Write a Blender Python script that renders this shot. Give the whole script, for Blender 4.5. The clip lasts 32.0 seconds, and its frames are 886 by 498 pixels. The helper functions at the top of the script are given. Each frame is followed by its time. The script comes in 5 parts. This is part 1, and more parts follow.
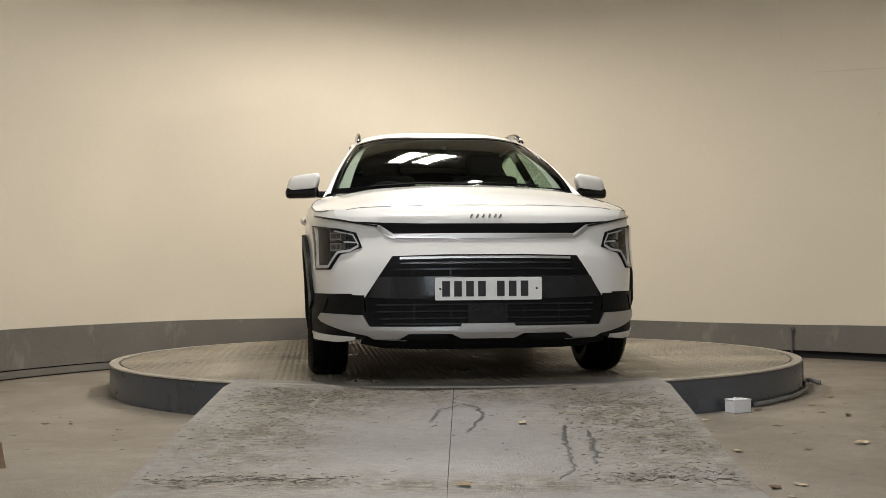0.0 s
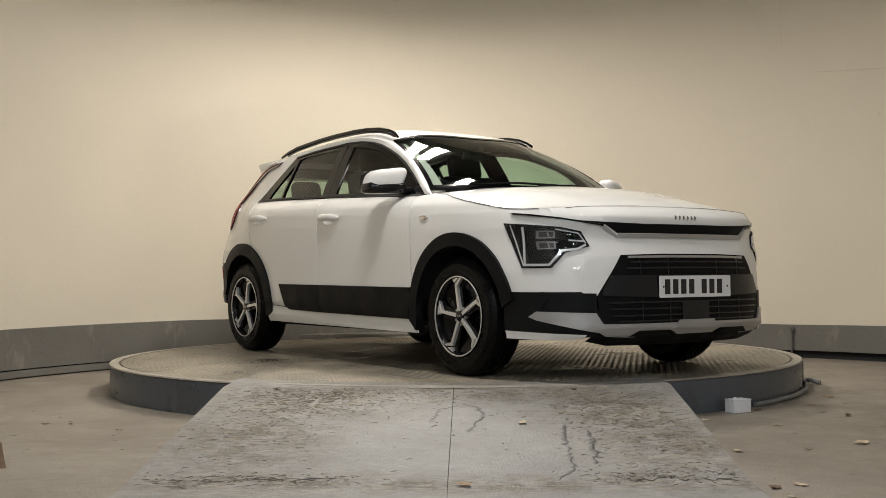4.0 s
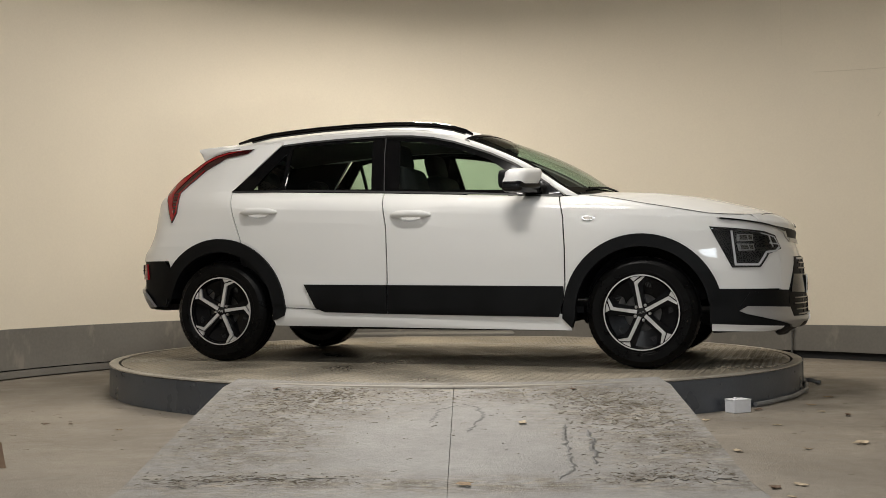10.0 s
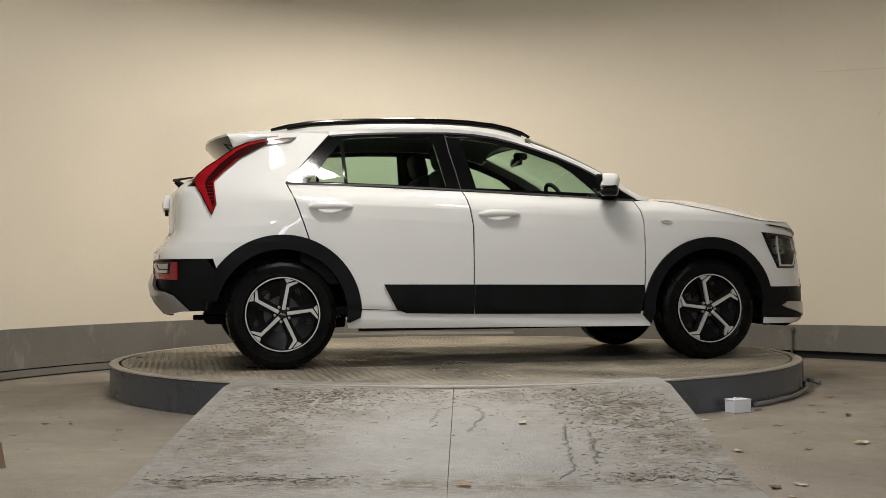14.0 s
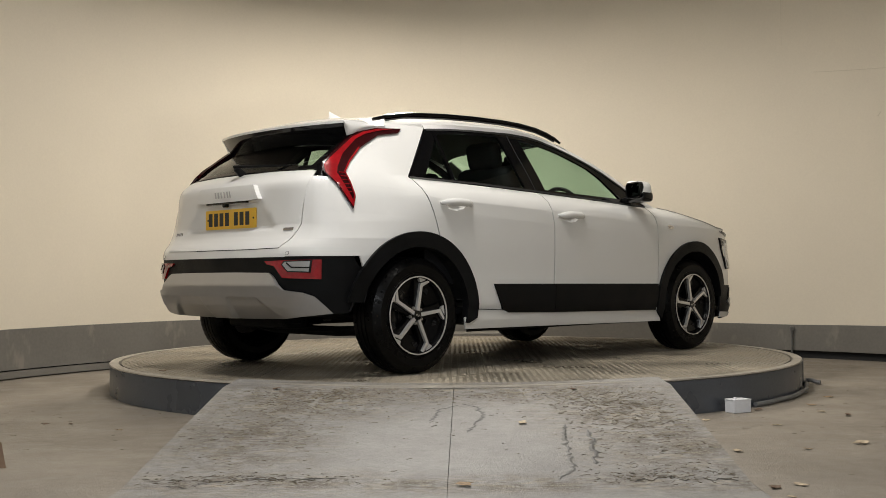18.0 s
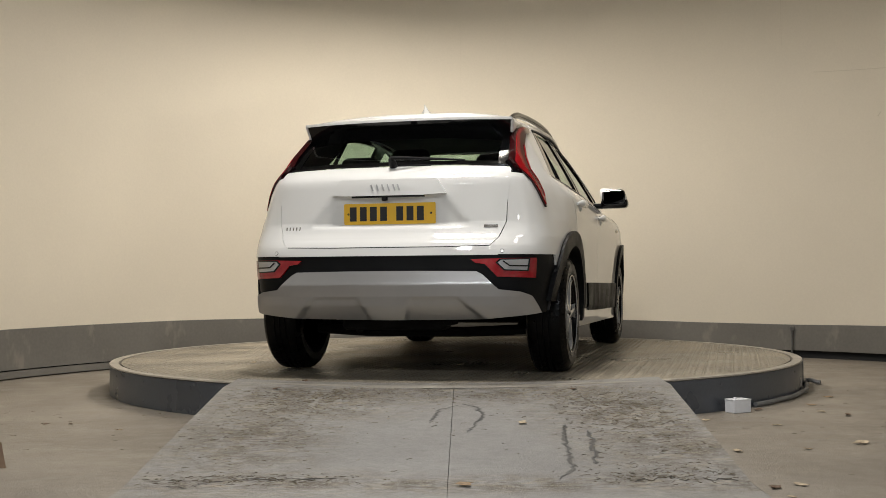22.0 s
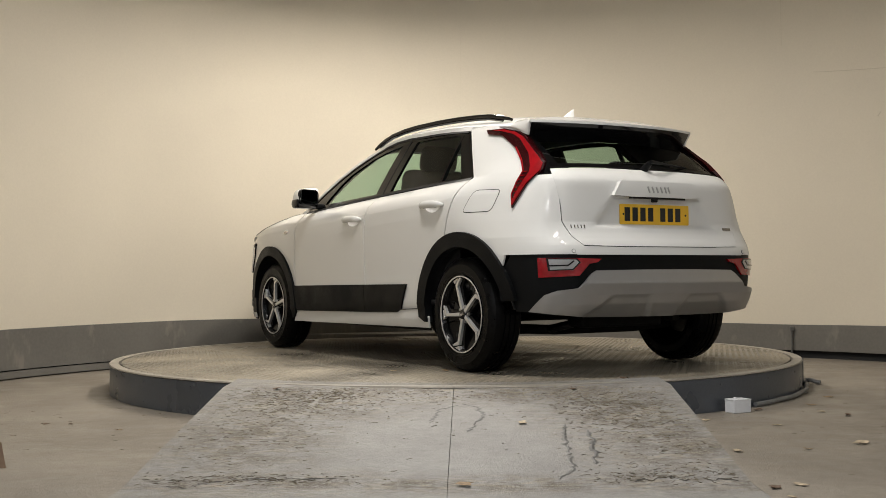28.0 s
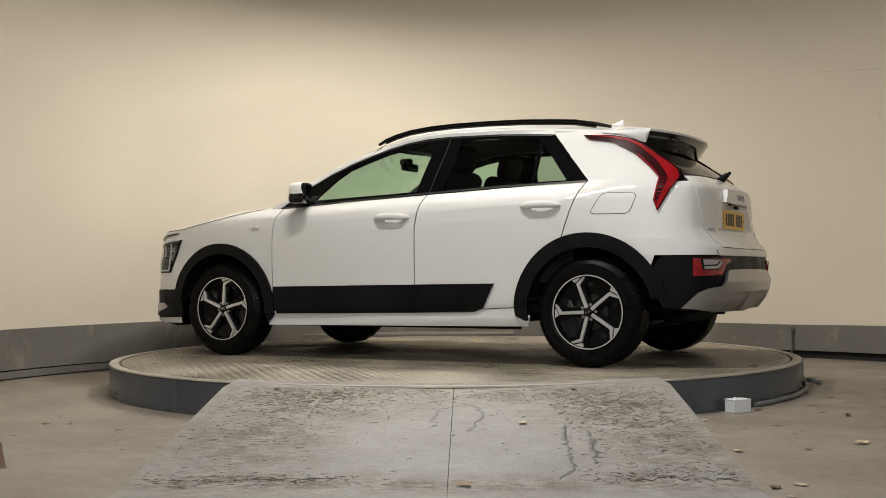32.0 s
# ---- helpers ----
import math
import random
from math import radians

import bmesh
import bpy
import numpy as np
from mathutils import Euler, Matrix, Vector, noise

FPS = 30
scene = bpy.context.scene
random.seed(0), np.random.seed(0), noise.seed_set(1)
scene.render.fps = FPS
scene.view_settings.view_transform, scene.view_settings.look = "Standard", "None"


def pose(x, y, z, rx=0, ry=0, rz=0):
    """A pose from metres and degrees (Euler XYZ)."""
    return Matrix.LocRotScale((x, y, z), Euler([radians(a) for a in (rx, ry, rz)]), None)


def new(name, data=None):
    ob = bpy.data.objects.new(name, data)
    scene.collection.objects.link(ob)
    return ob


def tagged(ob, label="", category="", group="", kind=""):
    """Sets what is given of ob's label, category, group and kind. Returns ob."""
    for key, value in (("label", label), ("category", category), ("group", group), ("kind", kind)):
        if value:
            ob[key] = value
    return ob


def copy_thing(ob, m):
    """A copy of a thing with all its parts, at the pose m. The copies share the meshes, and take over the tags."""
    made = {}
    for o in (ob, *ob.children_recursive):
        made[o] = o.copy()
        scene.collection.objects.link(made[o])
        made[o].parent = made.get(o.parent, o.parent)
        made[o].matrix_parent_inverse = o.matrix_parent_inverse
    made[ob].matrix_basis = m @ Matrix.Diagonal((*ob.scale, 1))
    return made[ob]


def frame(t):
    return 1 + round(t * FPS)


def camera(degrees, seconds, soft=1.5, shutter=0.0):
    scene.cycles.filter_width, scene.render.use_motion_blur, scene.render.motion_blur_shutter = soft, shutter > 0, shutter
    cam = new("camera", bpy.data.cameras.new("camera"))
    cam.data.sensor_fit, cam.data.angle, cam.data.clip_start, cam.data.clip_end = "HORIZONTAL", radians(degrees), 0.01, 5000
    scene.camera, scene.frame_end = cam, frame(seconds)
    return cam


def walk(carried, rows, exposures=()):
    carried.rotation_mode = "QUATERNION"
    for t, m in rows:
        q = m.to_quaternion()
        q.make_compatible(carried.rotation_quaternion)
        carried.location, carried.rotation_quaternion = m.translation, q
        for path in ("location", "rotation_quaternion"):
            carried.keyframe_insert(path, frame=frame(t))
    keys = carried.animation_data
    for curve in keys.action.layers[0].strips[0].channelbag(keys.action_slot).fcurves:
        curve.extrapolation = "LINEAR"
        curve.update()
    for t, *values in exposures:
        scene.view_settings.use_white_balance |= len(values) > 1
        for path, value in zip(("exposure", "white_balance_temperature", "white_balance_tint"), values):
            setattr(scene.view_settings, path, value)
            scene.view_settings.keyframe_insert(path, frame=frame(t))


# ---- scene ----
# ---- camera ----
# still camera, low on a stand in front of the ramp
cam = camera(42.84, 32.0, soft=0.55)
CAM = Matrix.Translation((0, -7.898, 0.549)) @ pose(0, 0, 0, 0, 0, 0.555) @ pose(0, 0, 0, 91.328, 0, 0) @ pose(0, 0, 0, 0, 0, -0.413)
walk(cam, [(0.0, CAM), (32.0, CAM)])
scene.view_settings.exposure = 0.0

FLOOR = -0.19      # the hall's floor; the deck's top is z = 0
DECK_R = 2.238     # turning deck
RIM_R = 2.315      # fixed ring round it

# ---- light ----
world = bpy.data.worlds.new("world")
scene.world = world
world.use_nodes = True
wn = world.node_tree.nodes
sky = wn.new("ShaderNodeTexSky")
sky.sky_type = "NISHITA"
sky.sun_disc = False
sky.sun_elevation = radians(25)
sky.sun_rotation = radians(200)
world.node_tree.links.new(sky.outputs[0], wn["Background"].inputs[0])
wn["Background"].inputs[1].default_value = 0.10


def lamp(name, m, energy, sx, sy, colour, spread=180):
    d = bpy.data.lights.new(name, "AREA")
    d.shape, d.size, d.size_y, d.energy, d.color = "RECTANGLE", sx, sy, energy, colour
    d.spread = radians(spread)
    ob = new(name, d)
    ob.matrix_basis = m
    return ob


# ---- materials ----
MATS = {}


def mat(name, colour, rough=0.5, metal=0.0, var=0.0, scale=8.0, bump=0.0, bscale=40.0, coat=0.0, colour2=None, rvar=0.0, detail=4.0, spec=0.5):
    """A surface with two scales of variation in colour, gloss and relief, in metres of its own thing."""
    if name in MATS:
        return MATS[name]
    m = bpy.data.materials.new(name)
    m.use_nodes = True
    nt = m.node_tree
    n, l = nt.nodes, nt.links
    b = n["Principled BSDF"]
    b.inputs["Roughness"].default_value = rough
    b.inputs["Metallic"].default_value = metal
    b.inputs["Coat Weight"].default_value = coat
    b.inputs["Coat Roughness"].default_value = 0.03
    b.inputs["Specular IOR Level"].default_value = spec
    b.inputs["Base Color"].default_value = (*colour, 1)
    if var or bump or rvar:
        tc = n.new("ShaderNodeTexCoord")
        a = n.new("ShaderNodeTexNoise")
        a.inputs["Scale"].default_value, a.inputs["Detail"].default_value = scale, detail
        c = n.new("ShaderNodeTexNoise")
        c.inputs["Scale"].default_value, c.inputs["Detail"].default_value = bscale, 5.0
        for q in (a, c):
            l.new(tc.outputs["Object"], q.inputs["Vector"])
        if var:
            mix = n.new("ShaderNodeMix")
            mix.data_type = "FLOAT"
            mix.inputs[0].default_value = 0.35
            l.new(a.outputs[0], mix.inputs[2]), l.new(c.outputs[0], mix.inputs[3])
            ramp = n.new("ShaderNodeValToRGB")
            ramp.color_ramp.elements[0].position, ramp.color_ramp.elements[1].position = 0.36, 0.64
            dark = colour2 or [max(0, v * (1 - var)) for v in colour]
            ramp.color_ramp.elements[0].color = (*dark, 1)
            ramp.color_ramp.elements[1].color = (*[min(1, v * (1 + var * 0.5)) for v in colour], 1)
            l.new(mix.outputs[0], ramp.inputs[0]), l.new(ramp.outputs[0], b.inputs["Base Color"])
        if rvar:
            mr = n.new("ShaderNodeMapRange")
            mr.inputs[1].default_value, mr.inputs[2].default_value = 0.3, 0.7
            mr.inputs[3].default_value, mr.inputs[4].default_value = max(0.02, rough - rvar), min(1, rough + rvar)
            l.new(a.outputs[0], mr.inputs[0]), l.new(mr.outputs[0], b.inputs["Roughness"])
        if bump:
            bp = n.new("ShaderNodeBump")
            bp.inputs["Strength"].default_value, bp.inputs["Distance"].default_value = 1.0, bump
            l.new(c.outputs[0], bp.inputs["Height"]), l.new(bp.outputs[0], b.inputs["Normal"])
    MATS[name] = m
    return m


def glass_mat(name, tint, rough=0.0, clear=0.9):
    """Tinted glazing: see-through, with a mirror gloss on its face."""
    m = bpy.data.materials.new(name)
    m.use_nodes = True
    n, l = m.node_tree.nodes, m.node_tree.links
    n.remove(n["Principled BSDF"])
    t, g, mx, lw = n.new("ShaderNodeBsdfTransparent"), n.new("ShaderNodeBsdfGlossy"), n.new("ShaderNodeMixShader"), n.new("ShaderNodeLayerWeight")
    pw, ma = n.new("ShaderNodeMath"), n.new("ShaderNodeMath")
    t.inputs[0].default_value = (*[c * clear for c in tint], 1)
    g.inputs["Roughness"].default_value = rough
    lw.inputs[0].default_value = 0.5
    pw.operation, pw.inputs[1].default_value = "POWER", 4.5
    ma.operation, ma.inputs[1].default_value, ma.inputs[2].default_value = "MULTIPLY_ADD", 0.9, 0.045
    l.new(lw.outputs["Facing"], pw.inputs[0]), l.new(pw.outputs[0], ma.inputs[0])
    l.new(ma.outputs[0], mx.inputs[0]), l.new(t.outputs[0], mx.inputs[1]), l.new(g.outputs[0], mx.inputs[2])
    l.new(mx.outputs[0], n["Material Output"].inputs["Surface"])
    MATS[name] = m
    return m


def glow_mat(name, colour, power):
    m = bpy.data.materials.new(name)
    m.use_nodes = True
    b = m.node_tree.nodes["Principled BSDF"]
    b.inputs["Base Color"].default_value = (0.8, 0.8, 0.8, 1)
    b.inputs["Emission Color"].default_value = (*colour, 1)
    b.inputs["Emission Strength"].default_value = power
    MATS[name] = m
    return m


PAINT = mat("white_paint", (0.725, 0.718, 0.700), 0.5, coat=1.0, var=0.025, scale=1.5, bscale=400, spec=0.22)
BLACK = mat("black_plastic", (0.0055, 0.0058, 0.0064), 0.50, spec=0.13, var=0.45, scale=5, bump=0.0006, bscale=350, rvar=0.14)
GLOSS = mat("gloss_black", (0.003, 0.003, 0.0034), 0.09, spec=0.36)
SEAL = mat("rubber_seal", (0.012, 0.012, 0.012), 0.6)
SILVER = mat("satin_silver", (0.42, 0.415, 0.412), 0.31, metal=0.7, var=0.05, scale=6, bscale=300)
CHROME = mat("chrome", (0.85, 0.85, 0.86), 0.08, metal=1.0)
TYRE = mat("tyre_rubber", (0.0035, 0.0034, 0.0034), 0.34, spec=0.10, var=0.4, scale=14, bump=0.00025, bscale=150, rvar=0.12)
RIMSILVER = mat("machined_alloy", (0.66, 0.652, 0.64), 0.22, metal=0.6, var=0.05, scale=20, bscale=500)
RIMBLACK = mat("rim_black", (0.003, 0.003, 0.0034), 0.22, spec=0.13)
NUT = mat("nut_steel", (0.45, 0.44, 0.43), 0.3, metal=0.9)
SLAT_RIM = mat("rim_fin", (0.02, 0.02, 0.021), 0.25, spec=0.5)
STEEL = mat("brake_steel", (0.075, 0.072, 0.07), 0.4, metal=1.0, var=0.3, scale=30)
UNDER = mat("underbody_black", (0.006, 0.006, 0.006), 0.75, spec=0.2, var=0.5, scale=9)
CABIN = mat("cabin_charcoal", (0.010, 0.010, 0.011), 0.75, spec=0.2, var=0.3, scale=20, bump=0.001, bscale=200)
REDLENS = mat("red_lens", (0.29, 0.006, 0.010), 0.14, coat=0.4, var=0.25, scale=14)
REDDARK = mat("dark_red_lens", (0.028, 0.002, 0.003), 0.14, coat=0.4)
CLEARLENS = mat("clear_lamp_reflector", (0.40, 0.395, 0.40), 0.2, metal=0.5, coat=1.0)
GLASS = glass_mat("green_glass", (0.74, 0.91, 0.81))
DARKGLASS = glass_mat("privacy_glass", (0.66, 0.78, 0.70))
LAMPGLASS = glass_mat("lamp_lens", (0.95, 0.96, 0.98))
MIRROR = mat("mirror_silver", (0.16, 0.17, 0.18), 0.02, metal=1.0)
PLATEW = mat("plate_white", (0.78, 0.78, 0.78), 0.35, var=0.03)
PLATEY = mat("plate_yellow", (0.85, 0.50, 0.03), 0.35, var=0.04)
INK = mat("plate_black", (0.012, 0.012, 0.014), 0.5)


# ---- building helpers ----
def part(name, bm, material, parent=None, label="", smooth=False, angle=35):
    """Links a bmesh as one mesh object, under a thing or a part."""
    me = bpy.data.meshes.new(name)
    bmesh.ops.recalc_face_normals(bm, faces=bm.faces) if len(bm.faces) < 30000 else None
    bm.to_mesh(me)
    bm.free()
    if smooth:
        me.shade_smooth()
        me.set_sharp_from_angle(angle=radians(angle))
    me.materials.append(material)
    ob = new(name, me)
    if parent:
        ob.parent = parent
    if label:
        ob["label"] = label
    return ob


def raw(name, verts, faces, material, parent=None, label="", smooth=False):
    me = bpy.data.meshes.new(name)
    me.from_pydata(verts, [], faces)
    me.update()
    if smooth:
        me.shade_smooth()
        me.set_sharp_from_angle(angle=radians(35))
    me.materials.append(material)
    ob = new(name, me)
    if parent:
        ob.parent = parent
    if label:
        ob["label"] = label
    return ob


def box(cx, cy, cz, sx, sy, sz, bevel=0.0, seg=2, m=None, bm=None):
    own = bm is None
    bm = bm or bmesh.new()
    r = bmesh.ops.create_cube(bm, size=1.0, matrix=(m or Matrix()) @ Matrix.Translation((cx, cy, cz)) @ Matrix.Diagonal((sx, sy, sz, 1)))
    if bevel and own:
        bmesh.ops.bevel(bm, geom=bm.edges[:], offset=bevel, segments=seg, affect="EDGES", profile=0.5)
    return bm


def prism(outline, z0, z1, m=None, bevel=0.0, bm=None):
    """A plate from a 2D outline, between two heights."""
    bm = bm or bmesh.new()
    tr = m or Matrix()
    a = [bm.verts.new(tr @ Vector((x, y, z0))) for x, y in outline]
    b = [bm.verts.new(tr @ Vector((x, y, z1))) for x, y in outline]
    top = bm.faces.new(b)
    bm.faces.new(a[::-1])
    k = len(a)
    for i in range(k):
        bm.faces.new((a[i], a[(i + 1) % k], b[(i + 1) % k], b[i]))
    if bevel:
        bmesh.ops.bevel(bm, geom=[e for e in top.edges], offset=bevel, segments=2, affect="EDGES", profile=0.5)
    return bm


def lathe(profile, steps=48, axis="z", m=None, closed=True, bm=None):
    """Turns a profile of (radius, height) about an axis."""
    bm = bm or bmesh.new()
    tr = m or Matrix()
    rings = []
    for i in range(steps):
        a = 2 * math.pi * i / steps
        c, s = math.cos(a), math.sin(a)
        rings.append([bm.verts.new(tr @ (Vector((r * c, r * s, h)) if axis == "z" else Vector((r * c, h, r * s)))) for r, h in profile])
    k = len(profile)
    for i in range(steps):
        p, q = rings[i], rings[(i + 1) % steps]
        for j in range(k if closed else k - 1):
            bm.faces.new((p[j], q[j], q[(j + 1) % k], p[(j + 1) % k]))
    return bm


def tube(points, radius, sides=8, cap=True, flat=1.0):
    """A round bar along a line of points."""
    bm = bmesh.new()
    pts = [Vector(p) for p in points]
    rings = []
    for i, p in enumerate(pts):
        d = (pts[min(i + 1, len(pts) - 1)] - pts[max(i - 1, 0)]).normalized()
        up = Vector((0, 0, 1)) if abs(d.z) < 0.9 else Vector((1, 0, 0))
        u = d.cross(up).normalized()
        v = u.cross(d)
        rr = radius[i] if isinstance(radius, (list, tuple)) else radius
        rings.append([bm.verts.new(p + rr * (math.cos(2 * math.pi * k / sides) * u + flat * math.sin(2 * math.pi * k / sides) * v)) for k in range(sides)])
    for a, b in zip(rings, rings[1:]):
        for k in range(sides):
            bm.faces.new((a[k], a[(k + 1) % sides], b[(k + 1) % sides], b[k]))
    if cap:
        bm.faces.new(rings[0][::-1]), bm.faces.new(rings[-1])
    return bm


# ---- the hall: round wall, floor, ceiling, ramp ----
WALL_C, WALL_R = Vector((0.47, -1.23)), 4.07


def wall_curve(n=72):
    """Foot of the wall on plan: a drum round the turntable that opens into unseen straight flanks towards the entrance.
    """
    pts = [(-3.60, -13.0), (-3.60, -9.0), (-3.60, -5.0), (-3.60, -2.0)]
    for i in range(n + 1):
        a = radians(180 - 158 * i / n)
        pts.append((WALL_C.x + WALL_R * math.cos(a), WALL_C.y + WALL_R * math.sin(a)))
    x, y = pts[-1]
    dx, dy = math.sin(radians(22)), -math.cos(radians(22))
    pts += [(x + dx * k, y + dy * k) for k in (0.3, 0.7, 1.2, 2.0)]
    x, y = pts[-1]
    pts += [(x + 0.2, y - 1.0), (x + 0.25, y - 4.0), (x + 0.25, -13.0)]
    return pts


WALL = wall_curve()


def band_top(x):
    """Height of the dark base band, which falls towards the right."""
    return float(np.interp(x, [-3.4, -2.3, -1.4, 0, 1.66, 2.28, 2.93, 3.6], [.173, .180, .170, .145, .118, .103, .096, .106]))


def offset_curve(pts, d):
    out = []
    for i, p in enumerate(pts):
        a, b = Vector(pts[max(i - 1, 0)]), Vector(pts[min(i + 1, len(pts) - 1)])
        t = (b - a).normalized()
        out.append((p[0] + d * t.y, p[1] - d * t.x))
    return out


def wall_strip(pts, z0, z1, depth_in, depth_out):
    """An upright slab along the wall's line; depths are measured into the room (positive) and out of it."""
    bm = bmesh.new()
    a, b = offset_curve(pts, depth_in), offset_curve(pts, -depth_out)
    rows = []
    for (x, y), (u, v) in zip(a, b):
        lo = z0(x) if callable(z0) else z0
        hi = z1(x) if callable(z1) else z1
        rows.append([bm.verts.new(q) for q in ((x, y, lo), (x, y, hi), (u, v, hi), (u, v, lo))])
    for p, q in zip(rows, rows[1:]):
        for k in range(4):
            bm.faces.new((p[k], q[k], q[(k + 1) % 4], p[(k + 1) % 4]))
    bm.faces.new(rows[0]), bm.faces.new(rows[-1][::-1])
    return bm


CEIL = 4.2
WALLPAINT = mat("cream_wall_paint", (0.645, 0.582, 0.474), 0.62, var=0.05, scale=0.9, bump=0.0006, bscale=60, rvar=0.08)
BANDPAINT = mat("grey_base_paint", (0.138, 0.129, 0.113), 0.6, var=0.16, scale=1.6, bump=0.0008, bscale=45, rvar=0.1)
def add_drips(m, light, scale, lo, hi):
    """Pale upright drip marks and scuffs over a painted band."""
    n, l = m.node_tree.nodes, m.node_tree.links
    b = n["Principled BSDF"]
    tc, mp, no, mr, mx = n.new("ShaderNodeTexCoord"), n.new("ShaderNodeMapping"), n.new("ShaderNodeTexNoise"), n.new("ShaderNodeMapRange"), n.new("ShaderNodeMix")
    mp.inputs["Scale"].default_value = scale
    no.inputs["Scale"].default_value, no.inputs["Detail"].default_value = 1.0, 6.0
    mr.inputs[1].default_value, mr.inputs[2].default_value, mr.inputs[4].default_value = lo, hi, 0.55
    mx.data_type = "RGBA"
    mx.inputs[7].default_value = (*light, 1)
    l.new(tc.outputs["Object"], mp.inputs[0]), l.new(mp.outputs[0], no.inputs["Vector"]), l.new(no.outputs[0], mr.inputs[0])
    l.new(b.inputs["Base Color"].links[0].from_socket, mx.inputs[6]), l.new(mr.outputs[0], mx.inputs[0]), l.new(mx.outputs[2], b.inputs["Base Color"])


add_drips(BANDPAINT, (0.24, 0.215, 0.18), (7, 7, 3), .60, .68)
CEILPAINT = mat("ceiling_paint", (0.13, 0.125, 0.115), 0.8, var=0.06, scale=1.0)


def ground_mat(name, base, dark, rough, dirt_spots, streak=(1.0, 5.0), amount=0.5, blotch=1.3):
    """Worn painted ground: broad blotches, fine grain, brushed streaks, pale scratches, brown dirt gathered round given spots (x, y, radius)."""
    m = bpy.data.materials.new(name)
    m.use_nodes = True
    n, l = m.node_tree.nodes, m.node_tree.links
    b = n["Principled BSDF"]
    tc = n.new("ShaderNodeTexCoord")

    def noi(scale, detail, stretch=None, rough_=0.6):
        q = n.new("ShaderNodeTexNoise")
        q.inputs["Scale"].default_value, q.inputs["Detail"].default_value, q.inputs["Roughness"].default_value = scale, detail, rough_
        if stretch:
            mp = n.new("ShaderNodeMapping")
            mp.inputs["Scale"].default_value = stretch[0]
            mp.inputs["Rotation"].default_value = (0, 0, radians(stretch[1]))
            l.new(tc.outputs["Object"], mp.inputs[0]), l.new(mp.outputs[0], q.inputs["Vector"])
        else:
            l.new(tc.outputs["Object"], q.inputs["Vector"])
        return q.outputs[0]

    def ramp(value, lo, hi, a=0.0, c=1.0):
        q = n.new("ShaderNodeMapRange")
        q.inputs[1].default_value, q.inputs[2].default_value, q.inputs[3].default_value, q.inputs[4].default_value = lo, hi, a, c
        l.new(value, q.inputs[0])
        return q.outputs[0]

    def math_(op, p, q):
        k = n.new("ShaderNodeMath")
        k.operation = op
        for i, v in enumerate((p, q)):
            if isinstance(v, (int, float)):
                k.inputs[i].default_value = v
            else:
                l.new(v, k.inputs[i])
        return k.outputs[0]

    def mix(f, p, q):
        k = n.new("ShaderNodeMix")
        k.data_type = "RGBA"
        l.new(f, k.inputs[0])
        for i, v in ((6, p), (7, q)):
            if isinstance(v, tuple):
                k.inputs[i].default_value = (*v, 1)
            else:
                l.new(v, k.inputs[i])
        return k.outputs[2]

    col = mix(ramp(noi(blotch, 5), .38, .62), dark, base)
    col = mix(ramp(noi(26, 6), .42, .70, 0, .42), col, tuple(c * .6 for c in base))
    col = mix(ramp(noi(130, 3, ((1, 2.5, 1), 25)), .56, .64, 0, .6), col, tuple(c * .5 for c in base))
    col = mix(ramp(noi(170, 3, ((2, 1, 1), -15)), .60, .66, 0, .5), col, tuple(min(1, c * 1.6) for c in base))
    col = mix(ramp(noi(9, 4, ((1, 7, 1), 12)), .56, .70, 0, .14), col, tuple(min(1, c * 1.3) for c in base))
    col = mix(ramp(noi(40, 3, ((1, 9, 1), -35)), .66, .74, 0, .5), col, tuple(min(1, c * 1.9) for c in base))
    grime = ramp(noi(60, 5, ((1, 4, 1), 30), .7), .46, .56)
    grime = math_("MAXIMUM", grime, ramp(noi(45, 5, ((4, 1, 1), 20), .7), .49, .58))
    spots = None
    sep = n.new("ShaderNodeSeparateXYZ")
    l.new(tc.outputs["Object"], sep.inputs[0])
    for x, y, r, sy in dirt_spots:
        dx = math_("MULTIPLY", math_("SUBTRACT", sep.outputs[0], x), 1 / r)
        dy = math_("MULTIPLY", math_("SUBTRACT", sep.outputs[1], y), 1 / (r * sy))
        d = math_("SQRT", math_("ADD", math_("MULTIPLY", dx, dx), math_("MULTIPLY", dy, dy)), 0)
        f = ramp(d, 1.0, .2)
        spots = f if spots is None else math_("MAXIMUM", spots, f)
    if spots is not None:
        straw = math_("MULTIPLY", spots, ramp(noi(11, 6, ((1, 2.2, 1), 8), .7), .48, .60))
        col = mix(math_("MULTIPLY", straw, min(.9, amount * .62)), col, (0.33, 0.29, 0.22))
        col = mix(math_("MULTIPLY", math_("MULTIPLY", spots, ramp(noi(17, 6, ((1, 2.4, 1), 15), .75), .47, .60)), min(.9, amount * .62)), col, (0.088, 0.072, 0.05))
        wob = ramp(noi(7, 5), .40, .62)
        f = math_("MULTIPLY", math_("MULTIPLY", spots, wob), grime)
        col = mix(math_("MULTIPLY", f, amount), col, (0.085, 0.066, 0.046))
    l.new(col, b.inputs["Base Color"])
    l.new(ramp(noi(3, 6), .35, .65, rough - .12, rough + .12), b.inputs["Roughness"])
    b.inputs["Specular IOR Level"].default_value = 0.28
    bp = n.new("ShaderNodeBump")
    bp.inputs["Distance"].default_value = 0.005
    l.new(noi(90, 5), bp.inputs["Height"]), l.new(bp.outputs[0], b.inputs["Normal"])
    MATS[name] = m
    return m


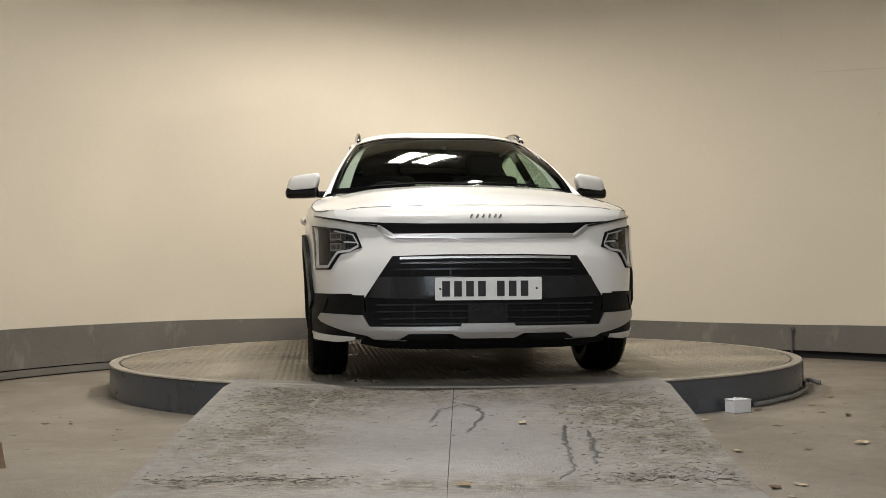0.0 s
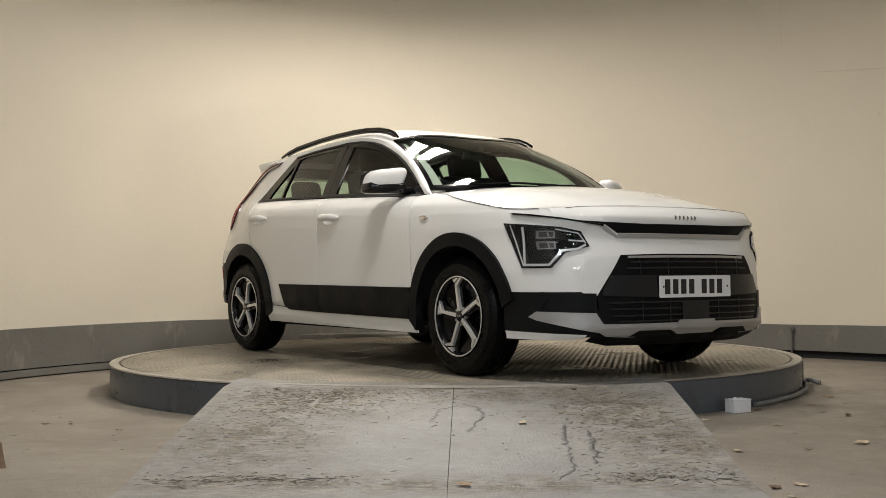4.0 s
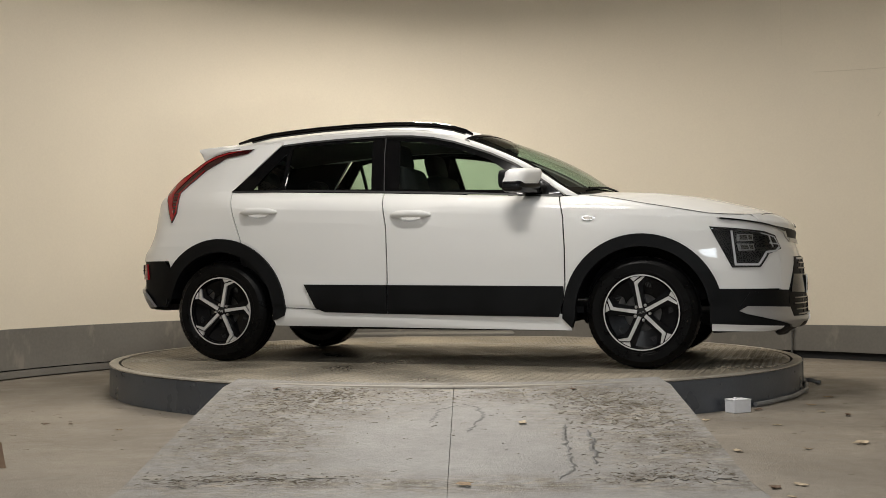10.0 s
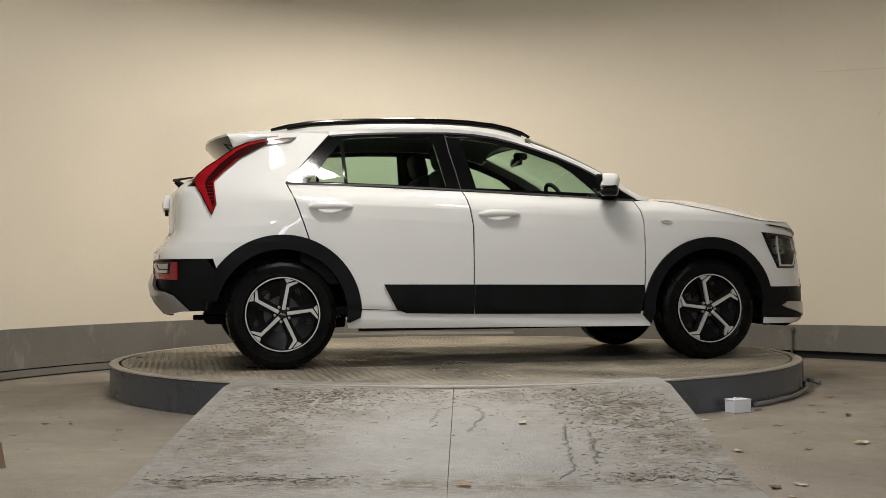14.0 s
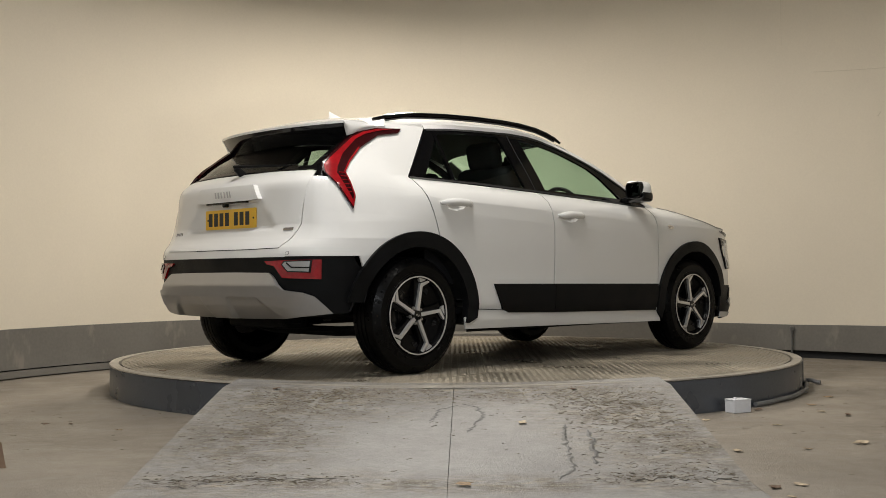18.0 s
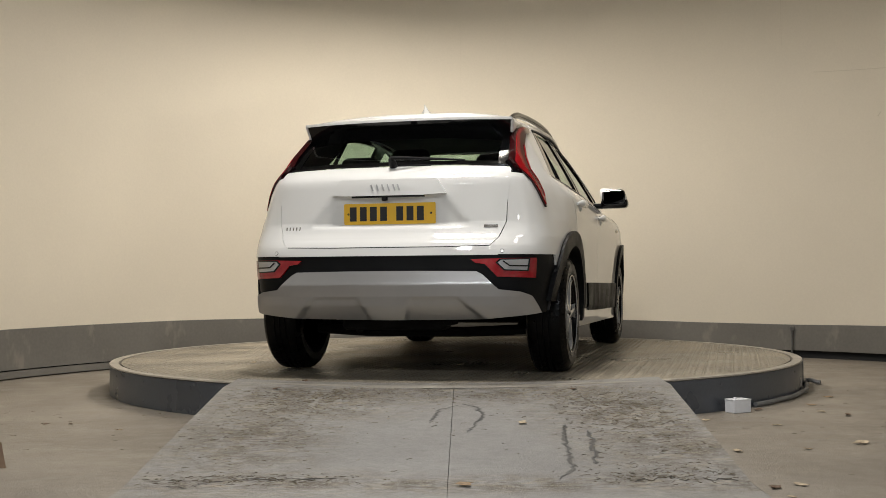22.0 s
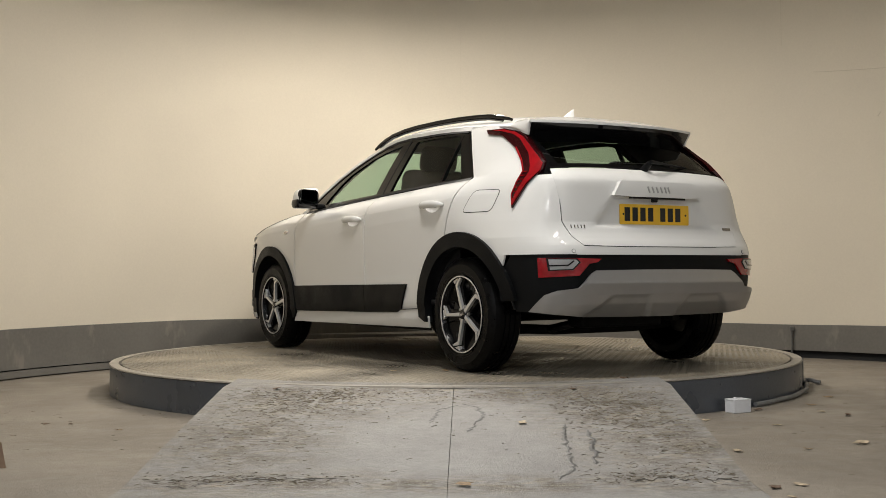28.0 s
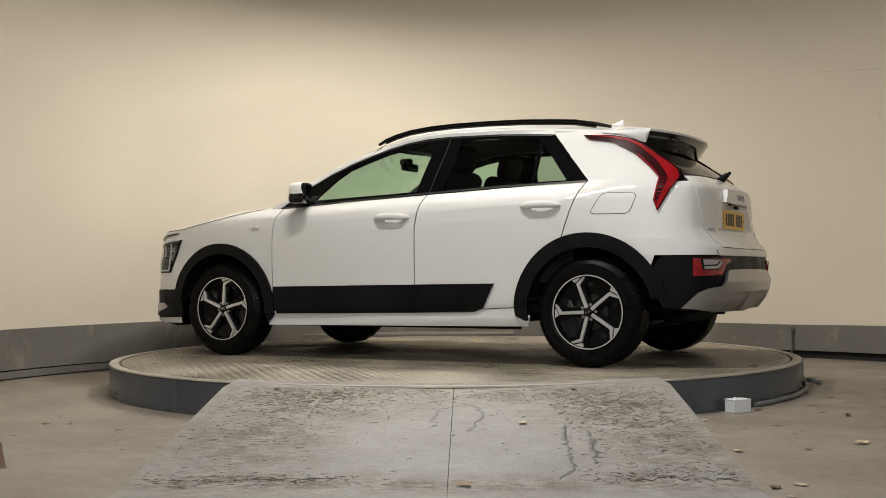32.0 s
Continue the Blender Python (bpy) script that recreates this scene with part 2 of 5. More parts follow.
FLOORPAINT = ground_mat("grey_floor_paint", (0.262, 0.230, 0.190), (0.192, 0.167, 0.137), 0.52, [(-2.2, -2.6, 1.5, .6), (2.4, -2.8, 1.6, .8), (2.6, -3.4, .5, .3)], amount=.35)
RAMPPAINT = ground_mat("ramp_paint", (0.285, 0.276, 0.266), (0.248, 0.238, 0.227), 0.52, [(-.72, -2.55, .75, 1.0), (.76, -2.85, .62, 1.3), (-.70, -3.98, .9, .3), (.80, -3.98, .75, .3), (.1, -2.35, 1.3, .35), (-.85, -3.3, .5, 1.7), (.85, -3.4, .5, 1.7), (0, -4.0, 1.2, .15)], amount=1.1)
DRUM = mat("turntable_grey_paint", (0.082, 0.090, 0.103), 0.33, var=0.16, scale=3, bump=0.0004, bscale=60, rvar=0.08)
RING = mat("ring_steel", (0.33, 0.30, 0.255), 0.45, metal=0.2, var=0.25, scale=5, bump=0.0005, bscale=80)
DECKSTEEL = mat("deck_steel", (0.240, 0.209, 0.160), 0.44, metal=0.25, var=0.8, scale=1.7, bump=0.0008, bscale=70, rvar=0.26)
BARSTEEL = mat("tread_bar_steel", (0.262, 0.230, 0.178), 0.50, metal=0.15, var=0.65, scale=1.9, rvar=0.14)
GAP = mat("gap_and_shade_black", (0.01, 0.01, 0.01), 0.9)

# paint of the unseen walls, its tone set for bounce light on the car
BACKPAINT = mat("bounce_wall_paint", (0.60, 0.585, 0.55), 0.7, var=0.1, scale=1.2, bump=0.0006, bscale=60)
wall = part("wall_round", wall_strip(WALL[3:-2], band_top, CEIL, 0.0, 0.15), WALLPAINT, smooth=True)
tagged(wall, "cream painted curved wall with faint panel seams", "wall", kind="structure")
for nm, pts in (("wall_flank", WALL[:4]), ("wall_flank_2", WALL[-3:])):
    tagged(part(nm, wall_strip(pts, band_top, CEIL, 0.0, 0.15), BACKPAINT), "unseen grey side wall towards the entrance, toned to bounce light", "wall", kind="structure")
band = part("baseboard", wall_strip(WALL, FLOOR + 0.066, lambda x: band_top(x) - 0.001, 0.03, 0.14), BANDPAINT, smooth=True)
tagged(band, "scuffed dark grey painted base band along the wall", "baseboard", kind="structure")
# backing strip, its near-black colour standing in for shade under the base band
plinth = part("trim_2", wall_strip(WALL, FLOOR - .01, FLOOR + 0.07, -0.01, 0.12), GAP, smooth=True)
tagged(plinth, "recessed strip at the wall's foot, blackened for the shade under the band", "plinth", kind="structure")
kerb = part("trim", wall_strip(WALL[:44], FLOOR + 0.010, FLOOR + 0.056, 0.072, 0.1), BANDPAINT, smooth=True)
tagged(kerb, "low grey kerb strip at the foot of the wall", "kerb", kind="structure")
bm = bmesh.new()
for v in [(-9, -13.2), (9, -13.2), (9, 7), (-9, 7)]:
    bm.verts.new((*v, FLOOR))
bm.faces.new(bm.verts[:])
floor = part("floor", bm, FLOORPAINT)
tagged(floor, "worn grey-beige painted concrete floor", "floor", kind="structure")
ceiling = part("ceiling", box(0, -3, CEIL + 0.06, 18, 21, 0.12), CEILPAINT)
tagged(ceiling, "plain dark matt ceiling", "ceiling", kind="structure")

# unseen entrance end added behind the camera: piers and a head board round a door opening
front = part("wall_front", box(-2.05, -13.1, 1.85, 4.0, 0.2, 4.1), BACKPAINT)
tagged(front, "unseen grey wall added beside the entrance, toned to bounce light", "wall", kind="structure")
front2 = part("wall_front_2", box(4.35, -13.1, 1.85, 4.8, 0.2, 4.1), BACKPAINT)
tagged(front2, "unseen grey wall added beside the entrance, toned to bounce light", "wall", kind="structure")
# unseen green board, added so the silver trim picks up green reflections
green_board = part("wall_front_3", box(0.95, -13.1, 3.3, 2.0, 0.2, 1.2), mat("green_board_paint", (0.16, 0.34, 0.10), 0.5, var=0.1, scale=3))
tagged(green_board, "unseen green board added for green reflections on the car", "wall", kind="structure")

# unseen board added to block the opening, leaving a bright slot at its head
shutter = part("door_shutter", box(0.95, -13.06, 1.05, 2.0, 0.05, 2.48), mat("slot_board_paint", (0.20, 0.20, 0.19), 0.5, var=0.1, scale=3))
tagged(shutter, "unseen grey board added to cut the bright opening to a slot", "shutter", kind="structure")

# ramp: two sloping plates with an open seam
RX0, RX1, RY1 = -1.16, 1.075, -4.02
ramp = tagged(new("ramp"), "scuffed grey painted ramp of two plates, stained with dirt", "ramp", kind="structure")


def ramp_plate(f0, f1):
    bm = bmesh.new()
    nx, rows = 8, []
    for i in range(nx + 1):
        f = f0 + (f1 - f0) * i / nx
        x, xb = RX0 + (RX1 - RX0) * f, -1.15 + 2.17 * f
        yb = -math.sqrt(RIM_R ** 2 - x * x) + 0.16
        rows.append([bm.verts.new(q) for q in ((x, yb, 0.003), (x, -2.25, -0.004), (x * .67 + xb * .33, -2.84, -.062), (x * .33 + xb * .67, -3.43, -.120), (xb, RY1, FLOOR + 0.012), (xb * 1.004, RY1 - 0.55, FLOOR + .008), (xb * 1.004, RY1 - 0.56, FLOOR - .004), (x, yb, FLOOR - .004))])
    for a, b in zip(rows, rows[1:]):
        for k in range(8):
            bm.faces.new((a[k], b[k], b[(k + 1) % 8], a[(k + 1) % 8]))
    bm.faces.new(rows[0][::-1]), bm.faces.new(rows[-1])
    return part("ramp_plate", bm, RAMPPAINT, ramp)


ramp_plate(0, .5162), ramp_plate(.5174, 1)

# turntable: fixed drum with ring, turning deck
turntable = tagged(new("turntable"), "grey painted steel turntable drum with a bare steel ring", "turntable")
part("drum", lathe([(RIM_R - 0.004, FLOOR), (RIM_R - 0.004, -0.013), (RIM_R - 0.05, -0.013), (RIM_R - 0.05, FLOOR)], 144), DRUM, turntable, smooth=True)
part("ring", lathe([(RIM_R - 0.006, -0.011), (RIM_R, -0.007), (RIM_R - 0.004, 0.0), (DECK_R + 0.016, 0.0), (DECK_R + 0.016, -0.03)], 144), RING, turntable, "worn beige-grey steel ring", smooth=True)
deck = tagged(new("rotating_deck"), "worn steel tread-plate deck, wet in places", "rotating deck")
part("deck_core", lathe([(0.001, -.012), (DECK_R - .004, -.012), (DECK_R - .004, -.05), (0.001, -.05)], 96), GAP, deck)
DECK_BANDS = [(-DECK_R, -1.22), (-1.22, 0.0), (0.0, 1.22), (1.22, DECK_R)]


def in_deck(x, y, lo, hi, edge):
    return lo + edge < y < hi - edge and x * x + y * y < (DECK_R - edge) ** 2


for k, (lo, hi) in enumerate(DECK_BANDS):
    # one sheet of the deck
    bm = bmesh.new()
    lo2, hi2 = lo + .0004, hi - .0004
    ring = []
    n = 40
    for i in range(n + 1):
        y = lo2 + (hi2 - lo2) * (0.5 - 0.5 * math.cos(math.pi * i / n))
        ring.append((math.sqrt(max(0.0, DECK_R ** 2 - y * y)), y))
    outline = ring + [(-x, y) for x, y in reversed(ring)]
    clean = [p for i, p in enumerate(outline) if (Vector(p) - Vector(outline[i - 1])).length > 1e-4]
    sheet = part("tread_plate", prism(clean, -.012, -.0024), DECKSTEEL, deck)
    # its raised tread bars
    verts, faces = [], []
    pitch, turn = .037, 0 if k % 2 else 45
    ca, sa = math.cos(radians(turn)), math.sin(radians(turn))
    r = int(DECK_R / pitch * 1.5)
    for i in range(-r, r + 1):
        for j in range(-r, r + 1):
            u, v = i * pitch, j * pitch
            x, y = ca * u - sa * v, sa * u + ca * v
            if not in_deck(x, y, lo, hi, .024):
                continue
            a = radians(turn + (45 if (i + j) % 2 else -45))
            c, s_ = math.cos(a), math.sin(a)
            L, W, b0 = .0175, .0056, len(verts)
            for px, py, pz in ((-L, 0, 0), (0, -W, 0), (L, 0, 0), (0, W, 0), (-L * .62, 0, 1), (0, -W * .45, 1), (L * .62, 0, 1), (0, W * .45, 1)):
                verts.append((x + c * px - s_ * py, y + s_ * px + c * py, -.0024 + .0015 * pz))
            faces += [(b0 + 4, b0 + 5, b0 + 6, b0 + 7)] + [(b0 + q, b0 + (q + 1) % 4, b0 + 4 + (q + 1) % 4, b0 + 4 + q) for q in range(4)]
    bars = raw("tread_relief", verts, faces, BARSTEEL, sheet)
    bars["kind"] = "stuff"


# ---- the car: a body surface laid round a plan outline ----
car = tagged(new("car"), "white compact crossover car with black wheel-arch cladding and alloy wheels", "car")

OUT = [(2.262, 0), (2.258, .20), (2.24, .38), (2.205, .52), (2.14, .655), (2.04, .760), (1.90, .830), (1.70, .874), (1.36, .896), (.9, .897), (.3, .897), (-.4, .897),
       (-.95, .897), (-1.36, .892), (-1.66, .872), (-1.86, .836), (-1.985, .772), (-2.045, .695), (-2.080, .60), (-2.098, .49), (-2.112, .34), (-2.122, .17), (-2.126, 0)]


def catmull(pts, n):
    p = [np.array(q, float) for q in pts]
    p = [np.array([p[0][0], -p[1][1]])] + p + [np.array([p[-1][0], -p[-2][1]])]
    out = []
    for i in range(1, len(p) - 2):
        for k in range(n):
            t = k / n
            a, b, c, d = p[i - 1:i + 3]
            out.append(0.5 * (2 * b + (c - a) * t + (2 * a - 5 * b + 4 * c - d) * t * t + (3 * b - a - 3 * c + d) * t ** 3))
    out.append(p[-2])
    return np.array(out)


OC = catmull(OUT, 24)
SEG = np.r_[0, np.cumsum(np.hypot(*np.diff(OC, axis=0).T))]
TAN = np.gradient(OC, axis=0)
TAN[0], TAN[-1] = (0, 1), (0, -1)
TAN /= np.hypot(*TAN.T)[:, None]
NOR = np.stack([TAN[:, 1], -TAN[:, 0]], 1)     # points outward
SMAX = SEG[-1]

FRONT_Z = [.15, .20, .235, .27, .33, .44, .55, .60, .64, .70, .76, .80, .84, .865, .89, .92]
FRONT_I = [.14, .085, .02, .0, .005, .008, .018, .022, .030, .052, .066, .062, .066, .084, .125, .20]
REAR_Z = [.22, .30, .345, .39, .44, .50, .66, .70, .72, .74, .77, .80, .83, .95, 1.03, 1.06, 1.085, 1.11, 1.135, 1.25, 1.38, 1.45]
REAR_I = [.16, .11, .07, .034, .012, .0, .002, .010, .022, .042, .066, .082, .090, .098, .103, .110, .130, .160, .20, .328, .458, .538]
SIDE_D = [-.90, -.86, -.81, -.75, -.72, -.56, -.53, -.36, -.20, -.12, -.07, -.03, 0.0, .08, .20, .30, .36]
SIDE_I = [.10, .045, .028, .028, .018, .012, .012, .004, .0, .006, .022, .062, .112, .148, .212, .268, .305]


QUART_Z = [.20, .60, .75, .85, .92, 1.0, 1.06, 1.12, 1.20, 1.30, 1.394, 1.46]
QUART_I = [.06, .012, .004, .016, .034, .058, .084, .122, .178, .235, .285, .325]


def quarter(x):
    """How far the rear quarter's own profile has taken over from the doors'."""
    return np.clip((-x - 1.22) / 0.28, 0, 1)


def belt(x):
    return 1.0575 - 0.0388 * x


def taper(x, z, wx):
    """The upper body draws in towards nose and tail."""
    fore = 0.014 * np.clip((x - 1.40) / 0.32, 0, 1) * min(1, max(0, (z - 0.56) / 0.16))
    aft = 0.030 * np.clip((-x - 1.45) / 0.30, 0, 1) * min(1, max(0, (z - 0.66) / 0.22))
    return (fore + aft) * (1 - wx * wx)


def surf(s, z, off=0.0, sg=1):
    """A point of the body: distance s round the plan from the nose, height z, off metres proud; sg is the side."""
    x, y = np.interp(s, SEG, OC[:, 0]), np.interp(s, SEG, OC[:, 1])
    nx, ny = np.interp(s, SEG, NOR[:, 0]), np.interp(s, SEG, NOR[:, 1])
    q = math.hypot(nx, ny) or 1
    nx, ny = nx / q, ny / q
    wx, wy = nx * nx, ny * ny
    end = np.interp(z, FRONT_Z, FRONT_I) if nx > 0 else np.interp(z, REAR_Z, REAR_I)
    rearward = min(1, max(0, (-x - 0.2) / 1.2))
    side = np.interp(z - belt(x), SIDE_D, SIDE_I) + (0.025 * rearward * min(1, max(0, (z - 0.98) / 0.12)) if z > 0.98 else 0)
    q = float(quarter(x))
    side = side * (1 - q) + q * np.interp(z, QUART_Z, QUART_I)
    d = off - (wx * end + wy * side) - taper(x, z, wx)
    return Vector((x + nx * d, sg * (y + ny * d), z))


SS = np.linspace(0, SMAX, 400)
SX, SY = np.interp(SS, SEG, OC[:, 0]), np.interp(SS, SEG, OC[:, 1])
SNX, SNY = np.interp(SS, SEG, NOR[:, 0]), np.interp(SS, SEG, NOR[:, 1])
SNQ = np.hypot(SNX, SNY)
SNX, SNY = SNX / SNQ, SNY / SNQ
LEVELS = {}


def level(z):
    """The plan of the body at height z."""
    key = round(z, 4)
    if key not in LEVELS:
        end = np.where(SNX > 0, np.interp(z, FRONT_Z, FRONT_I), np.interp(z, REAR_Z, REAR_I))
        rearward = np.clip((-SX - 0.2) / 1.2, 0, 1)
        side = np.interp(z - (1.0575 - 0.0388 * SX), SIDE_D, SIDE_I) + (0.025 * rearward * min(1, max(0, (z - 0.98) / 0.12)) if z > 0.98 else 0)
        q = quarter(SX)
        side = side * (1 - q) + q * np.interp(z, QUART_Z, QUART_I)
        d = -(SNX ** 2 * end + SNY ** 2 * side) - taper(SX, z, SNX ** 2)
        LEVELS[key] = SX + SNX * d, SY + SNY * d
    return LEVELS[key]


def s_of(kind, v, z):
    """The distance round the plan at which the body at height z reaches x (kind 'x') or y ('f' front, 'r' rear)."""
    px, py = level(z)
    if kind == "x":
        return float(np.interp(-v, -px, SS))
    h = int(np.argmax(py))
    if kind == "f":
        return math.copysign(float(np.interp(abs(v), py[:h], SS[:h])), v)
    return float(SMAX - math.copysign(SMAX - np.interp(-abs(v), -py[h:], SS[h:]), v))


def surf2(s, z, off=0.0, sg=1):
    """surf() carried across the nose (s below 0) and the tail (s past the end)."""
    if s < 0:
        return surf(-s, z, off, -sg)
    if s > SMAX:
        return surf(2 * SMAX - s, z, off, -sg)
    return surf(s, z, off, sg)


def cut_patch(outline, holes, du, dv, fn, thick_fn=None):
    """Fills a 2D outline, cuts it on a grid, and lays it on a surface; with thick_fn it gets a back and edges."""
    from mathutils.geometry import tessellate_polygon
    loops = [[Vector((a, b, 0)) for a, b in q] for q in [outline] + list(holes)]
    flat = [v for q in loops for v in q]
    bm = bmesh.new()
    vs = [bm.verts.new(v) for v in flat]
    for t in tessellate_polygon(loops):
        if len(set(t)) == 3:
            try:
                bm.faces.new([vs[i] for i in t])
            except ValueError:
                pass
    if not holes:
        bmesh.ops.dissolve_limit(bm, angle_limit=0.01, verts=bm.verts[:], edges=bm.edges[:])
    lo = [min(v[k] for v in flat) for k in (0, 1)]
    hi = [max(v[k] for v in flat) for k in (0, 1)]
    for k, d in ((0, du), (1, dv)):
        no = Vector((1, 0, 0)) if k == 0 else Vector((0, 1, 0))
        c = math.floor(lo[k] / d) * d + d
        while c < hi[k] - 1e-6:
            bmesh.ops.bisect_plane(bm, geom=bm.verts[:] + bm.edges[:] + bm.faces[:], plane_co=no * c, plane_no=no)
            c += d
    bmesh.ops.remove_doubles(bm, verts=bm.verts[:], dist=2e-4)
    if thick_fn:
        base = bm.faces[:]
        r = bmesh.ops.extrude_face_region(bm, geom=base, use_keep_orig=True)
        back = {e for e in r["geom"] if isinstance(e, bmesh.types.BMVert)}
        for v in bm.verts:
            v.co = (thick_fn if v in back else fn)(v.co.x, v.co.y)
    else:
        for v in bm.verts:
            v.co = fn(v.co.x, v.co.y)
    return bm


def spec(points):
    """Outline corners as ('x'|'f'|'r', value, z) or (s, z) to (s, z)."""
    return [(s_of(*q), q[2]) if len(q) == 3 else q for q in points]


def panel(name, points, material, parent=None, off=0.0, sg=1, label="", holes=(), du=0.05, dv=0.04, thick=0.012, ready=False, dent=None):
    """A piece of the body's skin, given by its outline."""
    o = points if ready else spec(points)
    hs = [h if ready else spec(h) for h in holes]
    dent = dent or (lambda a, b: 0.0)
    bm = cut_patch(o, hs, du, dv, lambda a, b: surf2(a, b, off - dent(a, b), sg), (lambda a, b: surf2(a, b, off - thick - dent(a, b), sg)) if thick else None)
    return part(name, bm, material, parent or car, label, smooth=True, angle=40)


def arc(cx, cz, r, a0, a1, n=24):
    return [("x", cx + r * math.cos(radians(a0 + (a1 - a0) * k / n)), cz + r * math.sin(radians(a0 + (a1 - a0) * k / n))) for k in range(n + 1)]


X = lambda x, z: ("x", x, z)
F = lambda y, z: ("f", y, z)
R = lambda y, z: ("r", y, z)
FX, RXX, HZ = 1.36, -1.36, 0.326

DLO_TOP = [(-1.035, 1.417), (-.85, 1.433), (-.665, 1.442), (-.302, 1.449), (-.13, 1.442), (.013, 1.424), (.14, 1.396), (.265, 1.356), (.41, 1.303), (.555, 1.237), (.70, 1.155), (.80, 1.09)]
def path_strip(pts, w):
    """A ribbon of width w along a line in skin coordinates."""
    p = [Vector(q) for q in pts]
    lo, hi = [], []
    for i, q in enumerate(p):
        d0 = (p[i] - p[i - 1]).normalized() if i else (p[1] - p[0]).normalized()
        d1 = (p[i + 1] - p[i]).normalized() if i < len(p) - 1 else d0
        t = (d0 + d1).normalized()
        k = w / 2 / max(0.5, t.dot(d1))
        n = Vector((-t.y, t.x)) * k
        lo.append(tuple(q - n)), hi.append(tuple(q + n))
    return lo + hi[::-1]


G_GAP = 0.004
LAMP_HOLE = [X(1.775, .806), X(1.865, .798), F(.72, .779), F(.672, .765), F(.656, .700), F(.715, .668), F(.764, .592), X(1.868, .592)]
DOORLINE = [(-.249, 1.064), (-.222, .95), (-.204, .85), (-.199, .60), (-.199, .50)]
FRONTLINE = [(.872, 1.012), (.895, .94), (.908, .881), (.916, .70), (.916, .49)]
REARLINE = [(-1.328, 1.106), (-1.285, 1.0), (-1.235, .86), (-1.205, .77)]
for sg in (1, -1):
    side = "left" if sg > 0 else "right"
    # fender, doors, rear quarter
    panel("fender", [X(x + G_GAP, z) for x, z in FRONTLINE] + [X(.905, .34)] + arc(FX, HZ, .43, 175, 20, 22) + [X(1.80, .46), F(.63, .46), F(.60, .50), F(.585, .70), F(.62, .80), F(.68, .842), X(1.95, .882), X(1.85, .884), X(1.738, .891), X(1.578, .919), X(1.40, .952), X(1.246, .983), X(1.155, 1.003), X(1.0, 1.02)],
          PAINT, sg=sg, holes=[LAMP_HOLE])
    cups = [[X(*q) for q in [(hx + .078 * math.cos(2 * math.pi * k / 24), hz - .010 + .034 * math.sin(2 * math.pi * k / 24)) for k in range(24)]] for hx, hz in ((-.045, .922), (-1.08, .962))]
    panel("front_door", [X(x + G_GAP, z) for x, z in DOORLINE] + [X(-.195, .32), X(.88, .30)] + [X(x - G_GAP, z) for x, z in FRONTLINE[::-1]], PAINT, sg=sg, holes=[cups[0]])
    panel("rear_door", [X(x + G_GAP, z) for x, z in REARLINE] + arc(RXX, HZ, .445, 66, 2, 12) + [X(-.88, .335), X(-.203, .32)] + [X(x - G_GAP, z) for x, z in DOORLINE[::-1]], PAINT, sg=sg, holes=[cups[1]])
    for cup, (hx, hz) in zip(cups, ((-.045, .922), (-1.08, .962))):
        def hollow(a, b, hx=hx, hz=hz):
            p = surf2(a, b)
            return .024 * max(0.0, 1 - ((p.x - hx) / .080) ** 2 - ((b - hz + .010) / .035) ** 2) ** .7
        panel("handle_cup", cup, PAINT, sg=sg, dent=hollow, du=.012, dv=.008)
    panel("rear_quarter", [X(-1.335, 1.106), X(-1.045, 1.43), X(-1.20, 1.432), X(-1.42, 1.425), X(-1.50, 1.408), X(-1.555, 1.36), X(-1.59, 1.315), X(-1.70, 1.22), X(-1.775, 1.15), X(-1.79, 1.11), X(-1.80, 1.085), R(.640, 1.09), R(.632, 1.07), R(.633, .92), R(.631, .83), R(.599, .745), R(.562, .703), R(.60, .655), X(-1.76, .655), X(-1.735, .585)]
          + arc(RXX, HZ, .43, 143, 66, 14) + [X(x - G_GAP, z) for x, z in REARLINE[::-1]], PAINT, sg=sg)
    # sill
    panel("sill", [X(-.97, .235), X(-.99, .30), X(-.90, .345), X(-.63, .335), X(.93, .315), X(.955, .22), X(.3, .225)], PAINT, sg=sg, off=0.004)
    panel("sill_gap", path_strip(spec([X(-.955, .350), X(-.85, .3475), X(-.63, .337)]), .004), SEAL, sg=sg, off=.0065, thick=.004, ready=True)
    # door cladding
    panel("door_cladding", [X(-.758, .496), X(-.2, .491), X(-.2, .312), X(-.62, .322), X(-.68, .345)], BLACK, sg=sg, off=.014)
    panel("door_cladding", [X(-.195, .491), X(.905, .480), X(.912, .42), X(.878, .298), X(-.195, .312)], BLACK, sg=sg, off=.014)
    # wheel-arch cladding
    panel("wheel_arch", arc(FX, HZ, .455, 176, 12, 30) + arc(FX, HZ, .382, 8, 183, 30) + [X(.955, .235), X(.90, .29)], BLACK, sg=sg, off=.02, thick=.05)
    panel("wheel_arch", arc(RXX, HZ, .468, 170, 2, 34) + [X(-.90, .30), X(-.965, .27)] + arc(RXX, HZ, .382, -8, 168, 34), BLACK, sg=sg, off=.02, thick=.05)
    # windows
    outer = [(-1.335, 1.108)] + DLO_TOP + [(.90, 1.018), (.62, 1.032)]
    qg = [(-1.19, 1.118), (-.985, 1.37), (-.975, 1.115)]
    rg = [(-.955, 1.113), (-.965, 1.39), (-.90, 1.405), (-.665, 1.417), (-.40, 1.42), (-.345, 1.094)]
    fg = [(-.155, 1.088), (-.215, 1.414), (-.10, 1.402), (.013, 1.385), (.14, 1.356), (.265, 1.315), (.41, 1.26), (.50, 1.20), (.64, 1.062)]
